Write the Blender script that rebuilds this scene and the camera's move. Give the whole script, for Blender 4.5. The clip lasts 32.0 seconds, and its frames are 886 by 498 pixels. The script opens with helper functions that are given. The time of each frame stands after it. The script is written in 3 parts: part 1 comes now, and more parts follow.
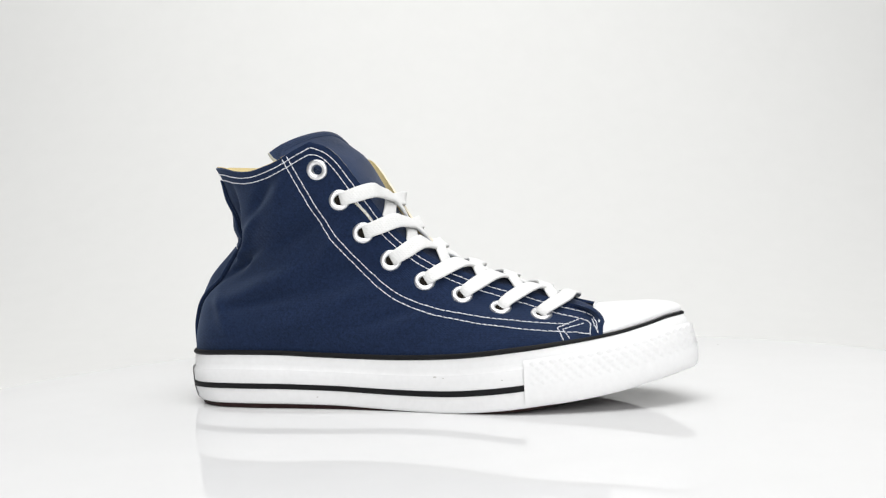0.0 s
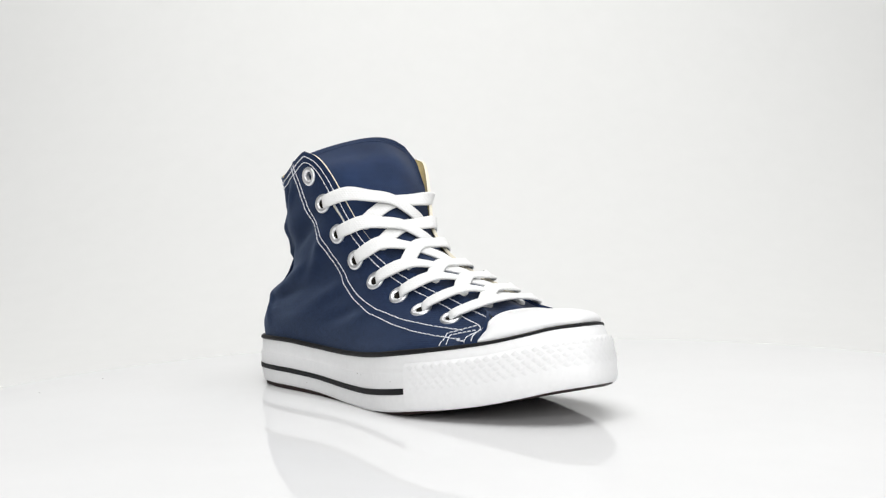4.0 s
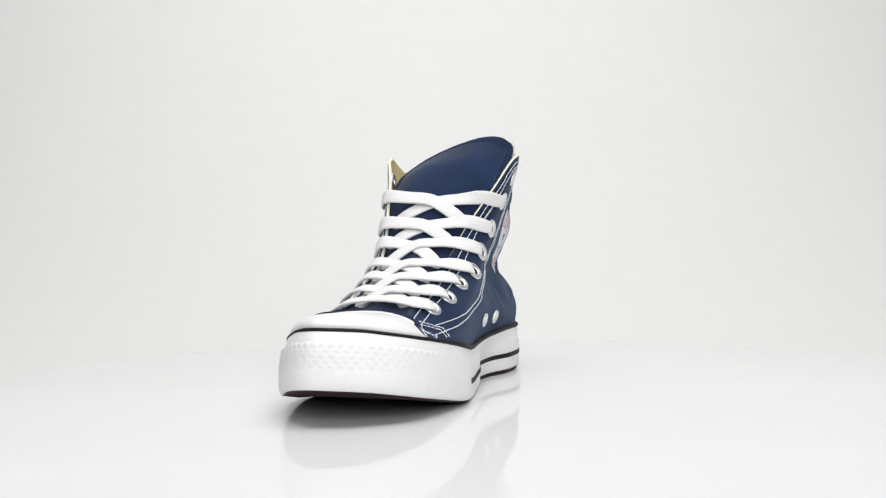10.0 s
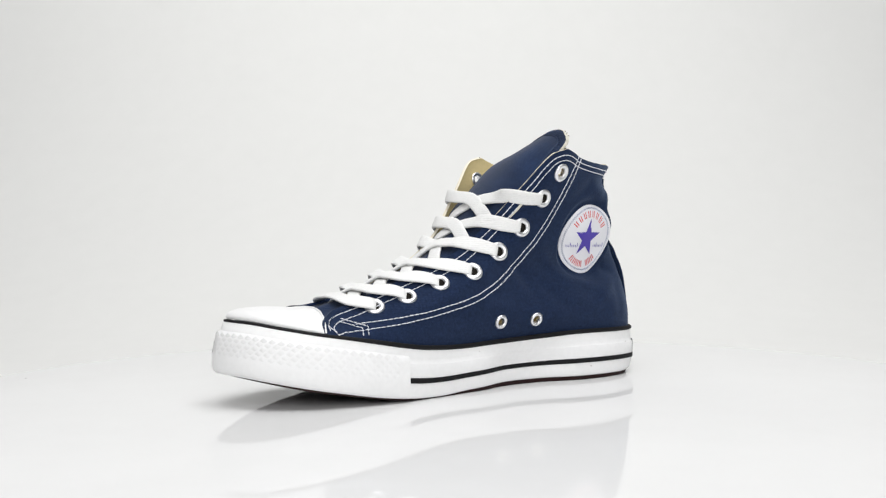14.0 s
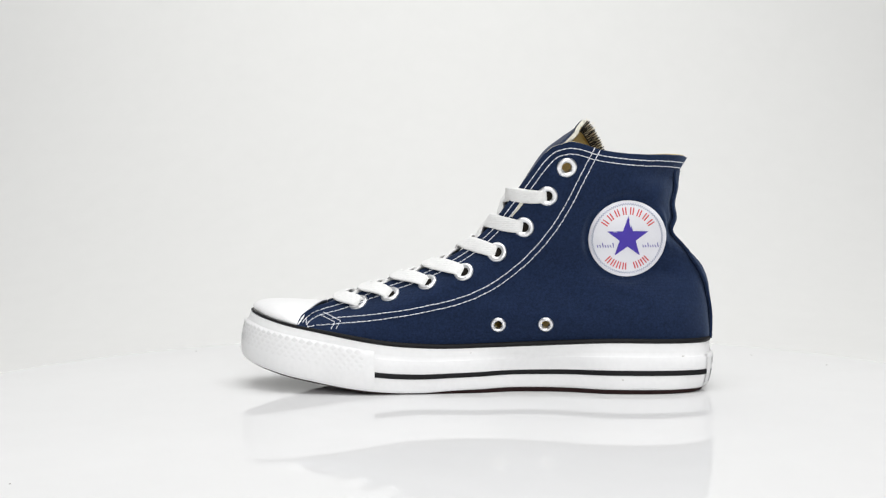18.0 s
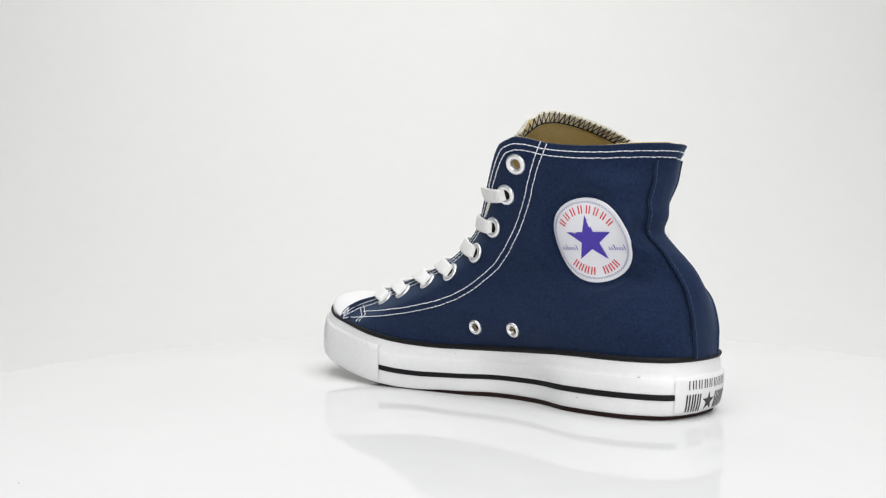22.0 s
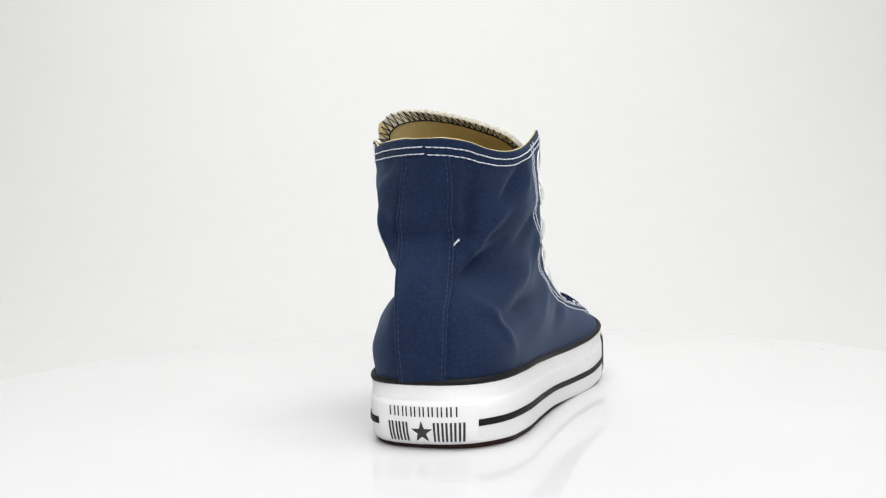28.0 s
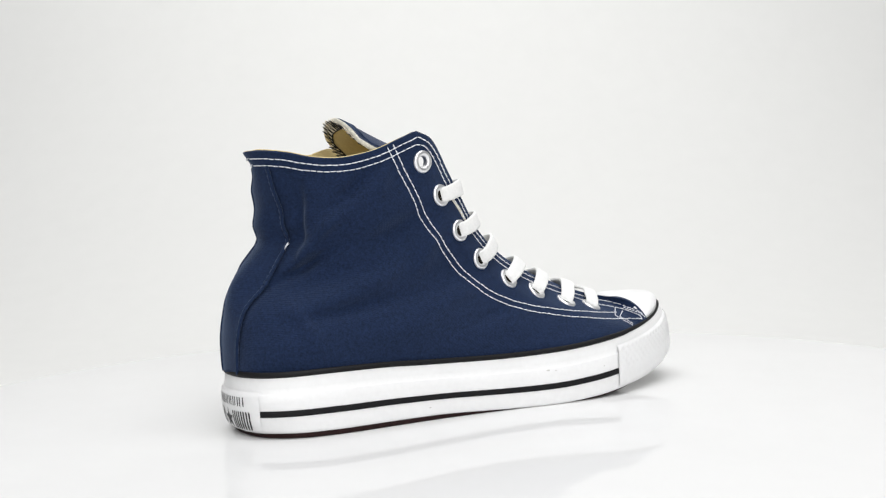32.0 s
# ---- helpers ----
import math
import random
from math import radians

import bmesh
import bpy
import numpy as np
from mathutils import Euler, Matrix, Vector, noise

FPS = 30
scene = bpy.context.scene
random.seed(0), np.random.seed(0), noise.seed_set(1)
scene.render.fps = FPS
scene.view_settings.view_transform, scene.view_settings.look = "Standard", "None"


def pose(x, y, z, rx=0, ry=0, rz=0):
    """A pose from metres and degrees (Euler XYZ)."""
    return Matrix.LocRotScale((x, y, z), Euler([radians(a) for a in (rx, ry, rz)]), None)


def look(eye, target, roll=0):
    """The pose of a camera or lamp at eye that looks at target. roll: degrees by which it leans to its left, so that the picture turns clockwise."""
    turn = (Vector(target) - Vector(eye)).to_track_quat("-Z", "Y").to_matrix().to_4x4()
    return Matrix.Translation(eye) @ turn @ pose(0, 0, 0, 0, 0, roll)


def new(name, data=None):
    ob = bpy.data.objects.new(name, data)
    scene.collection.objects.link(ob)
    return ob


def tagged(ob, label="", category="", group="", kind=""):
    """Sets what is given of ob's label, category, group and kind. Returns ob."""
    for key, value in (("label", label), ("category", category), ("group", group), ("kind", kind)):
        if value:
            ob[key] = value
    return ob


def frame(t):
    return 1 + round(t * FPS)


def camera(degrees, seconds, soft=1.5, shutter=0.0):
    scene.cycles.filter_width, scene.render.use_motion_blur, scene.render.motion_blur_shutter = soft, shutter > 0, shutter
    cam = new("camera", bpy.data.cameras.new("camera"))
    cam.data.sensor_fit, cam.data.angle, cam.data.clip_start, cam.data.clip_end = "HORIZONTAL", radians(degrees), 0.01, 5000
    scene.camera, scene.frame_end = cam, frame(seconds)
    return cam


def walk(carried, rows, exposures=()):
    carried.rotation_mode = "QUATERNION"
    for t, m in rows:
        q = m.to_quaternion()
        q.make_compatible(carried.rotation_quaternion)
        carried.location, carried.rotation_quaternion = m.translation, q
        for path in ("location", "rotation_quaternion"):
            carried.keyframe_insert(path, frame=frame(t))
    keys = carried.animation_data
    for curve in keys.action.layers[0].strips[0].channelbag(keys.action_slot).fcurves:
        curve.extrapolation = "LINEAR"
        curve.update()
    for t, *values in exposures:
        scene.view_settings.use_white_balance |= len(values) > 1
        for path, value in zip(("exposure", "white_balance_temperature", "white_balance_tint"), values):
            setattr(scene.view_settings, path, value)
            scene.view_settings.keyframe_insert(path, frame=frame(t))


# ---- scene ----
cam = camera(48.61, 32.0, soft=1.25)
EYE = pose(0.0, -0.6, 0.09367, 89.281, 1.334, 0.654)
walk(cam, [(0, EYE), (32, EYE)], [(0, 0.1), (6.4, 0.1), (7.0, 0.03), (23.6, 0.03), (25, 0.1), (32, 0.1)])

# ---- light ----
# even white fill from all round, added in place of unseen studio walls
world = bpy.data.worlds.new("studio_fill")
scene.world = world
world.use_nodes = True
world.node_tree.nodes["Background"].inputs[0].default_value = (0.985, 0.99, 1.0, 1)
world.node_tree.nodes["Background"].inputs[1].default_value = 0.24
scene.view_settings.exposure = 0.0


def softbox(name, eye, target, sx, sy, watts, colour=(1, 1, 1)):
    data = bpy.data.lights.new(name, "AREA")
    data.shape, data.size, data.size_y, data.energy, data.color = "RECTANGLE", sx, sy, watts, colour
    ob = new(name, data)
    ob.matrix_world = look(eye, target)
    return ob


softbox("softbox_overhead", (0.12, -0.35, 1.45), (0.03, 0, 0), 1.5, 0.9, 17.3)
softbox("softbox_front", (0.32, -1.8, 0.8), (0, 0, 0.08), 1.3, 0.8, 17.3)
# unseen lamp, added only to brighten the paper behind the turntable
softbox("backdrop_fill", (-0.15, 0.7, 1.7), (-0.3, 1.9, 0.5), 1.4, 0.5, 8)


# ---- materials ----
def material(name, base, rough=0.6, metal=0.0, spec=0.5):
    m = bpy.data.materials.new(name)
    m.use_nodes = True
    b = m.node_tree.nodes["Principled BSDF"]
    b.inputs["Base Color"].default_value = (*base, 1)
    b.inputs["Roughness"].default_value = rough
    b.inputs["Metallic"].default_value = metal
    b.inputs["Specular IOR Level"].default_value = spec
    return m, m.node_tree, b


def vary(tree, b, base, amount, scale, detail=6, stretch=(1, 1, 1), second=None):
    """Colour that drifts by amount round base, at one or two scales in object space."""
    co = tree.nodes.new("ShaderNodeTexCoord")
    mp = tree.nodes.new("ShaderNodeMapping")
    mp.inputs["Scale"].default_value = stretch
    tree.links.new(co.outputs["Object"], mp.inputs["Vector"])
    n = tree.nodes.new("ShaderNodeTexNoise")
    n.inputs["Scale"].default_value, n.inputs["Detail"].default_value = scale, detail
    tree.links.new(mp.outputs[0], n.inputs["Vector"])
    fac = n.outputs["Fac"]
    if second:
        n2 = tree.nodes.new("ShaderNodeTexNoise")
        n2.inputs["Scale"].default_value, n2.inputs["Detail"].default_value = second, 2
        tree.links.new(co.outputs["Object"], n2.inputs["Vector"])
        mix = tree.nodes.new("ShaderNodeMath")
        mix.operation = "ADD"
        half = tree.nodes.new("ShaderNodeMath")
        half.operation = "MULTIPLY"
        half.inputs[1].default_value = 0.5
        tree.links.new(fac, mix.inputs[0])
        tree.links.new(n2.outputs["Fac"], mix.inputs[1])
        tree.links.new(mix.outputs[0], half.inputs[0])
        fac = half.outputs[0]
    r = tree.nodes.new("ShaderNodeValToRGB")
    r.color_ramp.elements[0].position, r.color_ramp.elements[1].position = 0.3, 0.7
    r.color_ramp.elements[0].color = (*[c * (1 - amount) for c in base], 1)
    r.color_ramp.elements[1].color = (*[min(1, c * (1 + amount)) for c in base], 1)
    tree.links.new(fac, r.inputs["Fac"])
    tree.links.new(r.outputs["Color"], b.inputs["Base Color"])
    return co


def relief(tree, b, height, strength, distance):
    bump = tree.nodes.new("ShaderNodeBump")
    bump.inputs["Strength"].default_value, bump.inputs["Distance"].default_value = strength, distance
    tree.links.new(height, bump.inputs["Height"])
    tree.links.new(bump.outputs["Normal"], b.inputs["Normal"])


def weave(name, base, amount, pitch, rough=0.85, sheen=0.0, strength=0.3, tint=(1, 1, 1), broad=600):
    """Plain-woven canvas: two crossed sets of threads, pitch metres apart."""
    m, tree, b = material(name, base, rough, spec=0.06)
    co = vary(tree, b, base, amount, 1100, 3, second=broad)
    threads = []
    for way in ("Z", "DIAGONAL"):
        w = tree.nodes.new("ShaderNodeTexWave")
        w.bands_direction = way
        w.inputs["Scale"].default_value = 0.314 / pitch
        w.inputs["Distortion"].default_value, w.inputs["Detail"].default_value = 3.0, 3
        tree.links.new(co.outputs["Object"], w.inputs["Vector"])
        threads.append(w.outputs["Fac"])
    add = tree.nodes.new("ShaderNodeMath")
    add.operation = "MULTIPLY"
    tree.links.new(threads[0], add.inputs[0])
    tree.links.new(threads[1], add.inputs[1])
    relief(tree, b, add.outputs[0], strength, 0.0003)
    b.inputs["Sheen Weight"].default_value = sheen
    b.inputs["Sheen Roughness"].default_value = 0.5
    b.inputs["Sheen Tint"].default_value = (*tint, 1)
    return m


def plain(name, base, rough, amount=0.04, scale=60, bump=0.0, metal=0.0, spec=0.5, bumpscale=400):
    m, tree, b = material(name, base, rough, metal, spec)
    co = vary(tree, b, base, amount, scale, 5, second=scale * 9)
    if bump:
        n = tree.nodes.new("ShaderNodeTexNoise")
        n.inputs["Scale"].default_value, n.inputs["Detail"].default_value = bumpscale, 4
        tree.links.new(co.outputs["Object"], n.inputs["Vector"])
        relief(tree, b, n.outputs["Fac"], bump, 0.0006)
    return m


NAVY = weave("navy_canvas", (0.0105, 0.0198, 0.0508), 0.38, 0.0009, sheen=0.18, strength=0.3, tint=(0.57, 0.72, 1.0))
NAVY_TONGUE = weave("navy_tongue_canvas", (0.0135, 0.0275, 0.070), 0.34, 0.0008, sheen=0.15, strength=0.3, broad=60)
CREAM = weave("cream_lining", (0.66, 0.54, 0.28), 0.08, 0.0011)
ECRU = weave("ecru_edge", (0.80, 0.74, 0.60), 0.08, 0.0009)
RUBBER = plain("white_rubber", (0.83, 0.83, 0.83), 0.52, 0.03, 40, 0.06, spec=0.35, bumpscale=700)
CAP = plain("toe_cap_rubber", (0.80, 0.80, 0.80), 0.32, 0.02, 40, 0.03)
BLACK = plain("black_rubber", (0.006, 0.006, 0.007), 0.6, 0.2, 90, 0.08, spec=0.22)
OUTSOLE = plain("dark_brown_outsole", (0.026, 0.0105, 0.010), 0.65, 0.25, 60, 0.3, spec=0.2)
THREAD = plain("white_thread", (0.74, 0.75, 0.80), 0.8, 0.08, 300)
BLACKTHREAD = plain("black_thread", (0.02, 0.02, 0.022), 0.8, 0.1, 300)
NAVYTHREAD = plain("navy_thread", (0.022, 0.042, 0.1), 0.75, 0.1, 300)
LACE = weave("white_lace", (0.775, 0.775, 0.765), 0.05, 0.0012, 0.9, 0.1, strength=0.4)
METAL = plain("nickel_eyelet", (0.87, 0.87, 0.88), 0.36, 0.05, 200, 0.03, metal=1.0)
PATCH = plain("white_patch", (0.76, 0.76, 0.80), 0.5, 0.03, 200, 0.06, bumpscale=1500)
PRINTRED = plain("red_print", (0.62, 0.045, 0.05), 0.6, 0.08, 300)
PRINTBLUE = plain("violet_blue_print", (0.055, 0.028, 0.36), 0.55, 0.08, 300)
PRINTGREY = plain("grey_print", (0.36, 0.39, 0.52), 0.6, 0.1, 300)
PRINTBLACK = plain("black_print", (0.02, 0.02, 0.022), 0.5, 0.1, 300)
ACRYLIC, _t, _b = material("white_acrylic", (0.745, 0.745, 0.745), 0.025, spec=0.038)
vary(_t, _b, (0.745, 0.745, 0.745), 0.012, 6, 3, second=40)
PAPER, _t, _b = material("backdrop_paper", (0.80, 0.80, 0.785), 0.95, spec=0.1)
vary(_t, _b, (0.80, 0.80, 0.785), 0.012, 1.5, 3, second=30)
FRAYED = plain("frayed_edge", (0.60, 0.58, 0.50), 0.9, 0.4, 420, 0.5, bumpscale=900)
SCUFF = plain("grey_scuff", (0.6, 0.59, 0.57), 0.8, 0.15, 200)
DUST = plain("dust", (0.12, 0.11, 0.10), 0.9)

MM = 0.001


# ---- mesh helpers ----
def mesh_ob(name, verts, faces, mat, smooth=True):
    me = bpy.data.meshes.new(name)
    me.from_pydata([tuple(v) for v in verts], [], [tuple(f) for f in faces])
    me.update()
    for m in (mat if isinstance(mat, (list, tuple)) else [mat]):
        me.materials.append(m)
    if smooth:
        me.polygons.foreach_set("use_smooth", [True] * len(me.polygons))
    return new(name, me)


def part(name, geo, mat, parent, label="", smooth=True, kind=""):
    """geo: (vertices in millimetres, faces). One mesh object under parent."""
    v, f = geo
    ob = mesh_ob(name, np.asarray(v, float) * MM, f, mat, smooth)
    ob.parent = parent
    return tagged(ob, label=label, kind=kind)


def join(geos):
    v, f, n = [], [], 0
    for gv, gf in geos:
        gv = np.asarray(gv, float)
        v.append(gv)
        f += [tuple(i + n for i in face) for face in gf]
        n += len(gv)
    return np.concatenate(v), f


def grid_faces(a, b, wrap=False, flip=False):
    """Quads of an a x b grid of points, row by row; wrap closes each row."""
    out = []
    for i in range(a - 1):
        for j in range(b if wrap else b - 1):
            k = (j + 1) % b
            q = (i * b + j, i * b + k, (i + 1) * b + k, (i + 1) * b + j)
            out.append(q[::-1] if flip else q)
    return out


def spline(points, n=None, at=None):
    """A smooth curve through points: n samples even in length, or samples at the given shares of it."""
    p = np.asarray(points, float)
    e = np.vstack([2 * p[0] - p[1], p, 2 * p[-1] - p[-2]])
    out = []
    for i in range(1, len(e) - 2):
        d0, d1, d2 = [max(np.linalg.norm(e[i + k] - e[i + k - 1]), 1e-6) ** 0.5 for k in (0, 1, 2)]
        t = np.linspace(0, 1, 24, endpoint=i == len(e) - 3)[:, None]
        m1 = (d1 / (d0 + d1)) * (e[i] - e[i - 1]) * d1 / d0 + (d0 / (d0 + d1)) * (e[i + 1] - e[i])
        m2 = (d2 / (d1 + d2)) * (e[i + 1] - e[i]) + (d1 / (d1 + d2)) * (e[i + 2] - e[i + 1]) * d1 / d2
        out.append((2 * t**3 - 3 * t**2 + 1) * e[i] + (t**3 - 2 * t**2 + t) * m1 + (-2 * t**3 + 3 * t**2) * e[i + 1] + (t**3 - t**2) * m2)
    c = np.vstack(out)
    s = np.concatenate([[0], np.cumsum(np.linalg.norm(np.diff(c, axis=0), axis=1))])
    if at is None:
        at = np.linspace(0, 1, n)
    q = np.asarray(at) * s[-1]
    return np.stack([np.interp(q, s, c[:, k]) for k in range(c.shape[1])], 1)


def fn(points):
    """A smooth function y(x) through points (x, y)."""
    c = spline(points, 400)
    x = np.maximum.accumulate(c[:, 0])
    return lambda q: np.interp(q, x, c[:, 1])


def tube(path, radius, sides=8, closed=False, flat=1.0, normals=None, caps=True, square=1.0):
    """A round or flattened bar along path; flat: thickness over width, the thin way along normals."""
    p = np.asarray(path, float)
    n = len(p)
    tan = np.roll(p, -1, 0) - np.roll(p, 1, 0) if closed else np.gradient(p, axis=0)
    tan /= np.linalg.norm(tan, axis=1)[:, None] + 1e-12
    if normals is None:
        normals = np.tile([0.0, 0, 1], (n, 1))
    side = np.cross(tan, normals)
    side /= np.linalg.norm(side, axis=1)[:, None] + 1e-12
    up = np.cross(side, tan)
    r = np.broadcast_to(radius, (n,))[:, None]
    a = np.linspace(0, 2 * np.pi, sides, endpoint=False)
    v = np.concatenate([p + r * np.sign(np.cos(t)) * abs(np.cos(t)) ** square * side + r * flat * np.sign(np.sin(t)) * abs(np.sin(t)) ** square * up for t in a])
    v = v.reshape(sides, n, 3).transpose(1, 0, 2).reshape(-1, 3)
    f = grid_faces(n, sides, wrap=True)
    if closed:
        f += [((n - 1) * sides + j, (n - 1) * sides + (j + 1) % sides, (j + 1) % sides, j) for j in range(sides)]
    elif caps:
        f += [tuple(range(sides))[::-1], tuple((n - 1) * sides + j for j in range(sides))]
    return v, f

# ---- studio: backdrop and turntable ----
def lathe(profile, n=128):
    """A turned body from (radius, height) points, in metres."""
    p = np.asarray(profile, float)
    a = np.linspace(0, 2 * np.pi, n, endpoint=False)
    v = np.stack([np.outer(p[:, 0], np.cos(a)), np.outer(p[:, 0], np.sin(a)), np.repeat(p[:, 1:2], n, 1)], 2).reshape(-1, 3)
    f = grid_faces(len(p), n, wrap=True)
    f += [tuple(range(n))[::-1], tuple((len(p) - 1) * n + j for j in range(n))]
    return v, f


def build_studio():
    # one sheet: table level in front, rising in a wide curve behind the turntable
    pts = [(-3.2, -0.055), (0.55, -0.055)]
    pts += [(0.55 + 0.9 * math.sin(a), -0.055 + 0.9 * (1 - math.cos(a))) for a in np.linspace(0.12, math.pi / 2, 18)]
    pts += [(1.45, 3.2)]
    xs = np.linspace(-3.5, 3.5, 29)
    v = [(x, y, z) for y, z in pts for x in xs]
    ob = mesh_ob("backdrop", v, grid_faces(len(pts), len(xs), flip=True), PAPER)
    tagged(ob, "seamless off-white paper backdrop curving up behind the turntable", "backdrop", kind="structure")


def build_turntable():
    base = new("turntable")
    tagged(base, "round glossy white acrylic turntable carrying one sneaker", "turntable")
    r = 0.345
    v, f = lathe([(0.02, -0.022), (r - 0.003, -0.022), (r, -0.019), (r, -0.008), (r - 0.0007, -0.005), (r - 0.0025, -0.0025), (r - 0.006, -0.0008), (r - 0.011, 0.0), (0.03, 0.0)])
    disc = mesh_ob("disc", v, f, ACRYLIC, smooth=False)
    disc.parent = base
    v, f = lathe([(0.02, -0.052), (0.16, -0.052), (0.165, -0.049), (0.165, -0.0222), (0.02, -0.0222)], 64)
    foot = mesh_ob("base_drum", v, f, RUBBER, smooth=False)
    foot.parent = base
    rnd = random.Random(4)
    for x, y, d in ((0.177, -0.246, 0.0011), (0.142, -0.272, 0.0013), (-0.255, -0.125, 0.0010), (-0.28, -0.06, 0.0012),
                    (0.05, 0.27, 0.0008), (0.21, 0.19, 0.0009)):
        bm = bmesh.new()
        bmesh.ops.create_icosphere(bm, subdivisions=1, radius=d * 0.5)
        for q in bm.verts:
            q.co = Vector((q.co.x * rnd.uniform(0.8, 1.3), q.co.y * rnd.uniform(0.8, 1.3), q.co.z * 0.35 + d * 0.1))
        me = bpy.data.meshes.new("dust_speck")
        bm.to_mesh(me)
        bm.free()
        me.materials.append(DUST)
        s = new("dust_speck", me)
        s.location = (x, y, 0.0)
        s.parent = base
    return base


# ---- sneaker: shape in millimetres; x to the toe, y to the inner side, z up from the turntable ----
SOLE = [(2.8, 2), (3.3, -8), (5.3, -15.5), (9.4, -23), (22, -32.5), (45, -38), (80, -39.5), (110, -41), (150, -46), (185, -51.5), (212, -52.5),
        (235, -47.5), (256, -40), (277.5, -29.5), (294, -16), (301.8, -3), (298.8, 12), (290, 27), (278.5, 37.4), (263, 45.4), (240, 49.8), (212, 51.5),
        (185, 47), (150, 40.5), (110, 37), (80, 38.5), (45, 38.5), (26, 34.6), (13, 28.4), (7.0, 20.5), (3.9, 10.5)]
_c = spline(SOLE[-3:] + SOLE + SOLE[:4], 2400)
_i0 = int(np.argmin(np.linalg.norm(_c[:900] - SOLE[0], axis=1)))
_i1 = 1400 + int(np.argmin(np.linalg.norm(_c[1400:] - SOLE[0], axis=1)))
RING = spline(_c[_i0:_i1:12], 420)[:-1]
_t = np.roll(RING, -1, 0) - np.roll(RING, 1, 0)
RING_N = np.stack([_t[:, 1], -_t[:, 0]], 1) / np.linalg.norm(_t, axis=1)[:, None]
if (RING_N[0] @ np.array([-1.0, 0])) < 0:
    RING_N = -RING_N
NR = len(RING)
GROUND = fn([(-6, -0.4), (10, -0.85), (195, -0.85), (215, 0.9), (237, 4.4), (266, 9.4), (285, 13.6), (303, 18)])
TOE_I = int(np.argmax(RING[:, 0]))
_TOP = {False: fn([(-6, 32), (14, 32.1), (40, 32.7), (57, 32.7), (75, 32.3), (92, 31.4), (110, 30.7), (127, 30.2), (145, 30), (161, 30.3), (178, 31.1), (194, 32.4), (209, 34.1),
                    (223, 35.6), (238, 37.3), (252, 39), (266, 41.2), (280, 44.3), (292, 47.4), (303, 48.8)]),
        True: fn([(-6, 32), (27, 32), (60, 32.4), (77, 32.1), (93, 31.4), (110, 30.6), (127, 30), (144, 29.4), (161, 29), (177, 29.5), (194, 30.8), (210, 33.2),
                  (227, 36.2), (245, 39.2), (263, 42), (282, 45.4), (292, 47.4), (303, 48.8)])}
_BOT = {False: fn([(-6, 1.2), (10, 1.8), (40, 2.0), (92, 1.8), (110, 1.4), (127, 0.6), (145, -0.2), (161, -0.7), (178, -0.6), (194, 0.4), (209, 1.8), (223, 3.6),
                    (238, 5.2), (252, 7.2), (266, 9.8), (280, 13.2), (292, 16.4), (303, 18.6)]),
        True: fn([(-6, 1.2), (27, 1.8), (60, 1.9), (93, 2), (127, 2), (144, 1.6), (161, 1), (177, 0.1), (194, 0.3), (210, 1.7), (227, 3.9), (245, 7.1),
                  (263, 10.4), (282, 14.4), (292, 16.6), (303, 18.6)])}


def z_top(x, inner=False):
    """Height of the sole wall at x on one side."""
    return _TOP[inner](x)


def ring(offset, height):
    """The sole's outline moved outward by offset, at so many millimetres of height; tucked in under the waist."""
    z = np.broadcast_to(height, (NR,))
    tuck = 6.0 * waist_f * np.clip((0.92 - (z - BOT) / SPAN) / 0.5, 0, 1)
    lean = toe_f * np.clip(((z - BOT) / SPAN - 0.2) / 0.8, 0, 1) ** 1.6
    q = RING + RING_N * (np.broadcast_to(offset, (NR,)) - 5.5 * lean - tuck)[:, None]
    return np.column_stack([q, z])


def side_y(x, inner):
    """The sole outline's y at x on the inner or outer side."""
    half = RING[TOE_I:] if inner else RING[:TOE_I + 1]
    half = half[np.argsort(half[:, 0])]
    return np.interp(x, half[:, 0], half[:, 1])


toe_f = np.clip((RING[:, 0] - 225) / 72, 0, 1) ** 0.9
heel_f = np.clip((30 - RING[:, 0]) / 30, 0, 1)
IN_F = np.arange(NR) >= TOE_I
waist_f = np.where(IN_F, np.exp(-((RING[:, 0] - 108) / 30) ** 4), 0)
TOP, BOT = [np.where(IN_F, w[True](RING[:, 0]), w[False](RING[:, 0])) for w in (_TOP, _BOT)]
SPAN = TOP - BOT


def wall(levels):
    """A band round the sole from (offset, height above the bottom as a share of the wall) pairs."""
    rows = [ring(o + (hb * heel_f if hb else 0), BOT + s * SPAN) for o, s, hb in levels]
    return np.concatenate(rows), grid_faces(len(rows), NR, wrap=True)


def strip_of(i0, i1, offsets, lows, heel=None):
    """An open band along the outline from sample i0 to i1: rows of (offset, share of the wall)."""
    idx = np.arange(i0, i1 + 1) % NR
    rows = []
    for k, (o, s) in enumerate(zip(offsets, lows)):
        rows.append(ring(o + (heel[k] * heel_f if heel else 0), BOT + s * SPAN)[idx])
    return np.concatenate(rows), grid_faces(len(rows), len(idx))


def nearest_i(x, inner):
    c = [i for i in range(NR) if (i >= TOE_I) == inner]
    return min(c, key=lambda i: abs(RING[i, 0] - x))


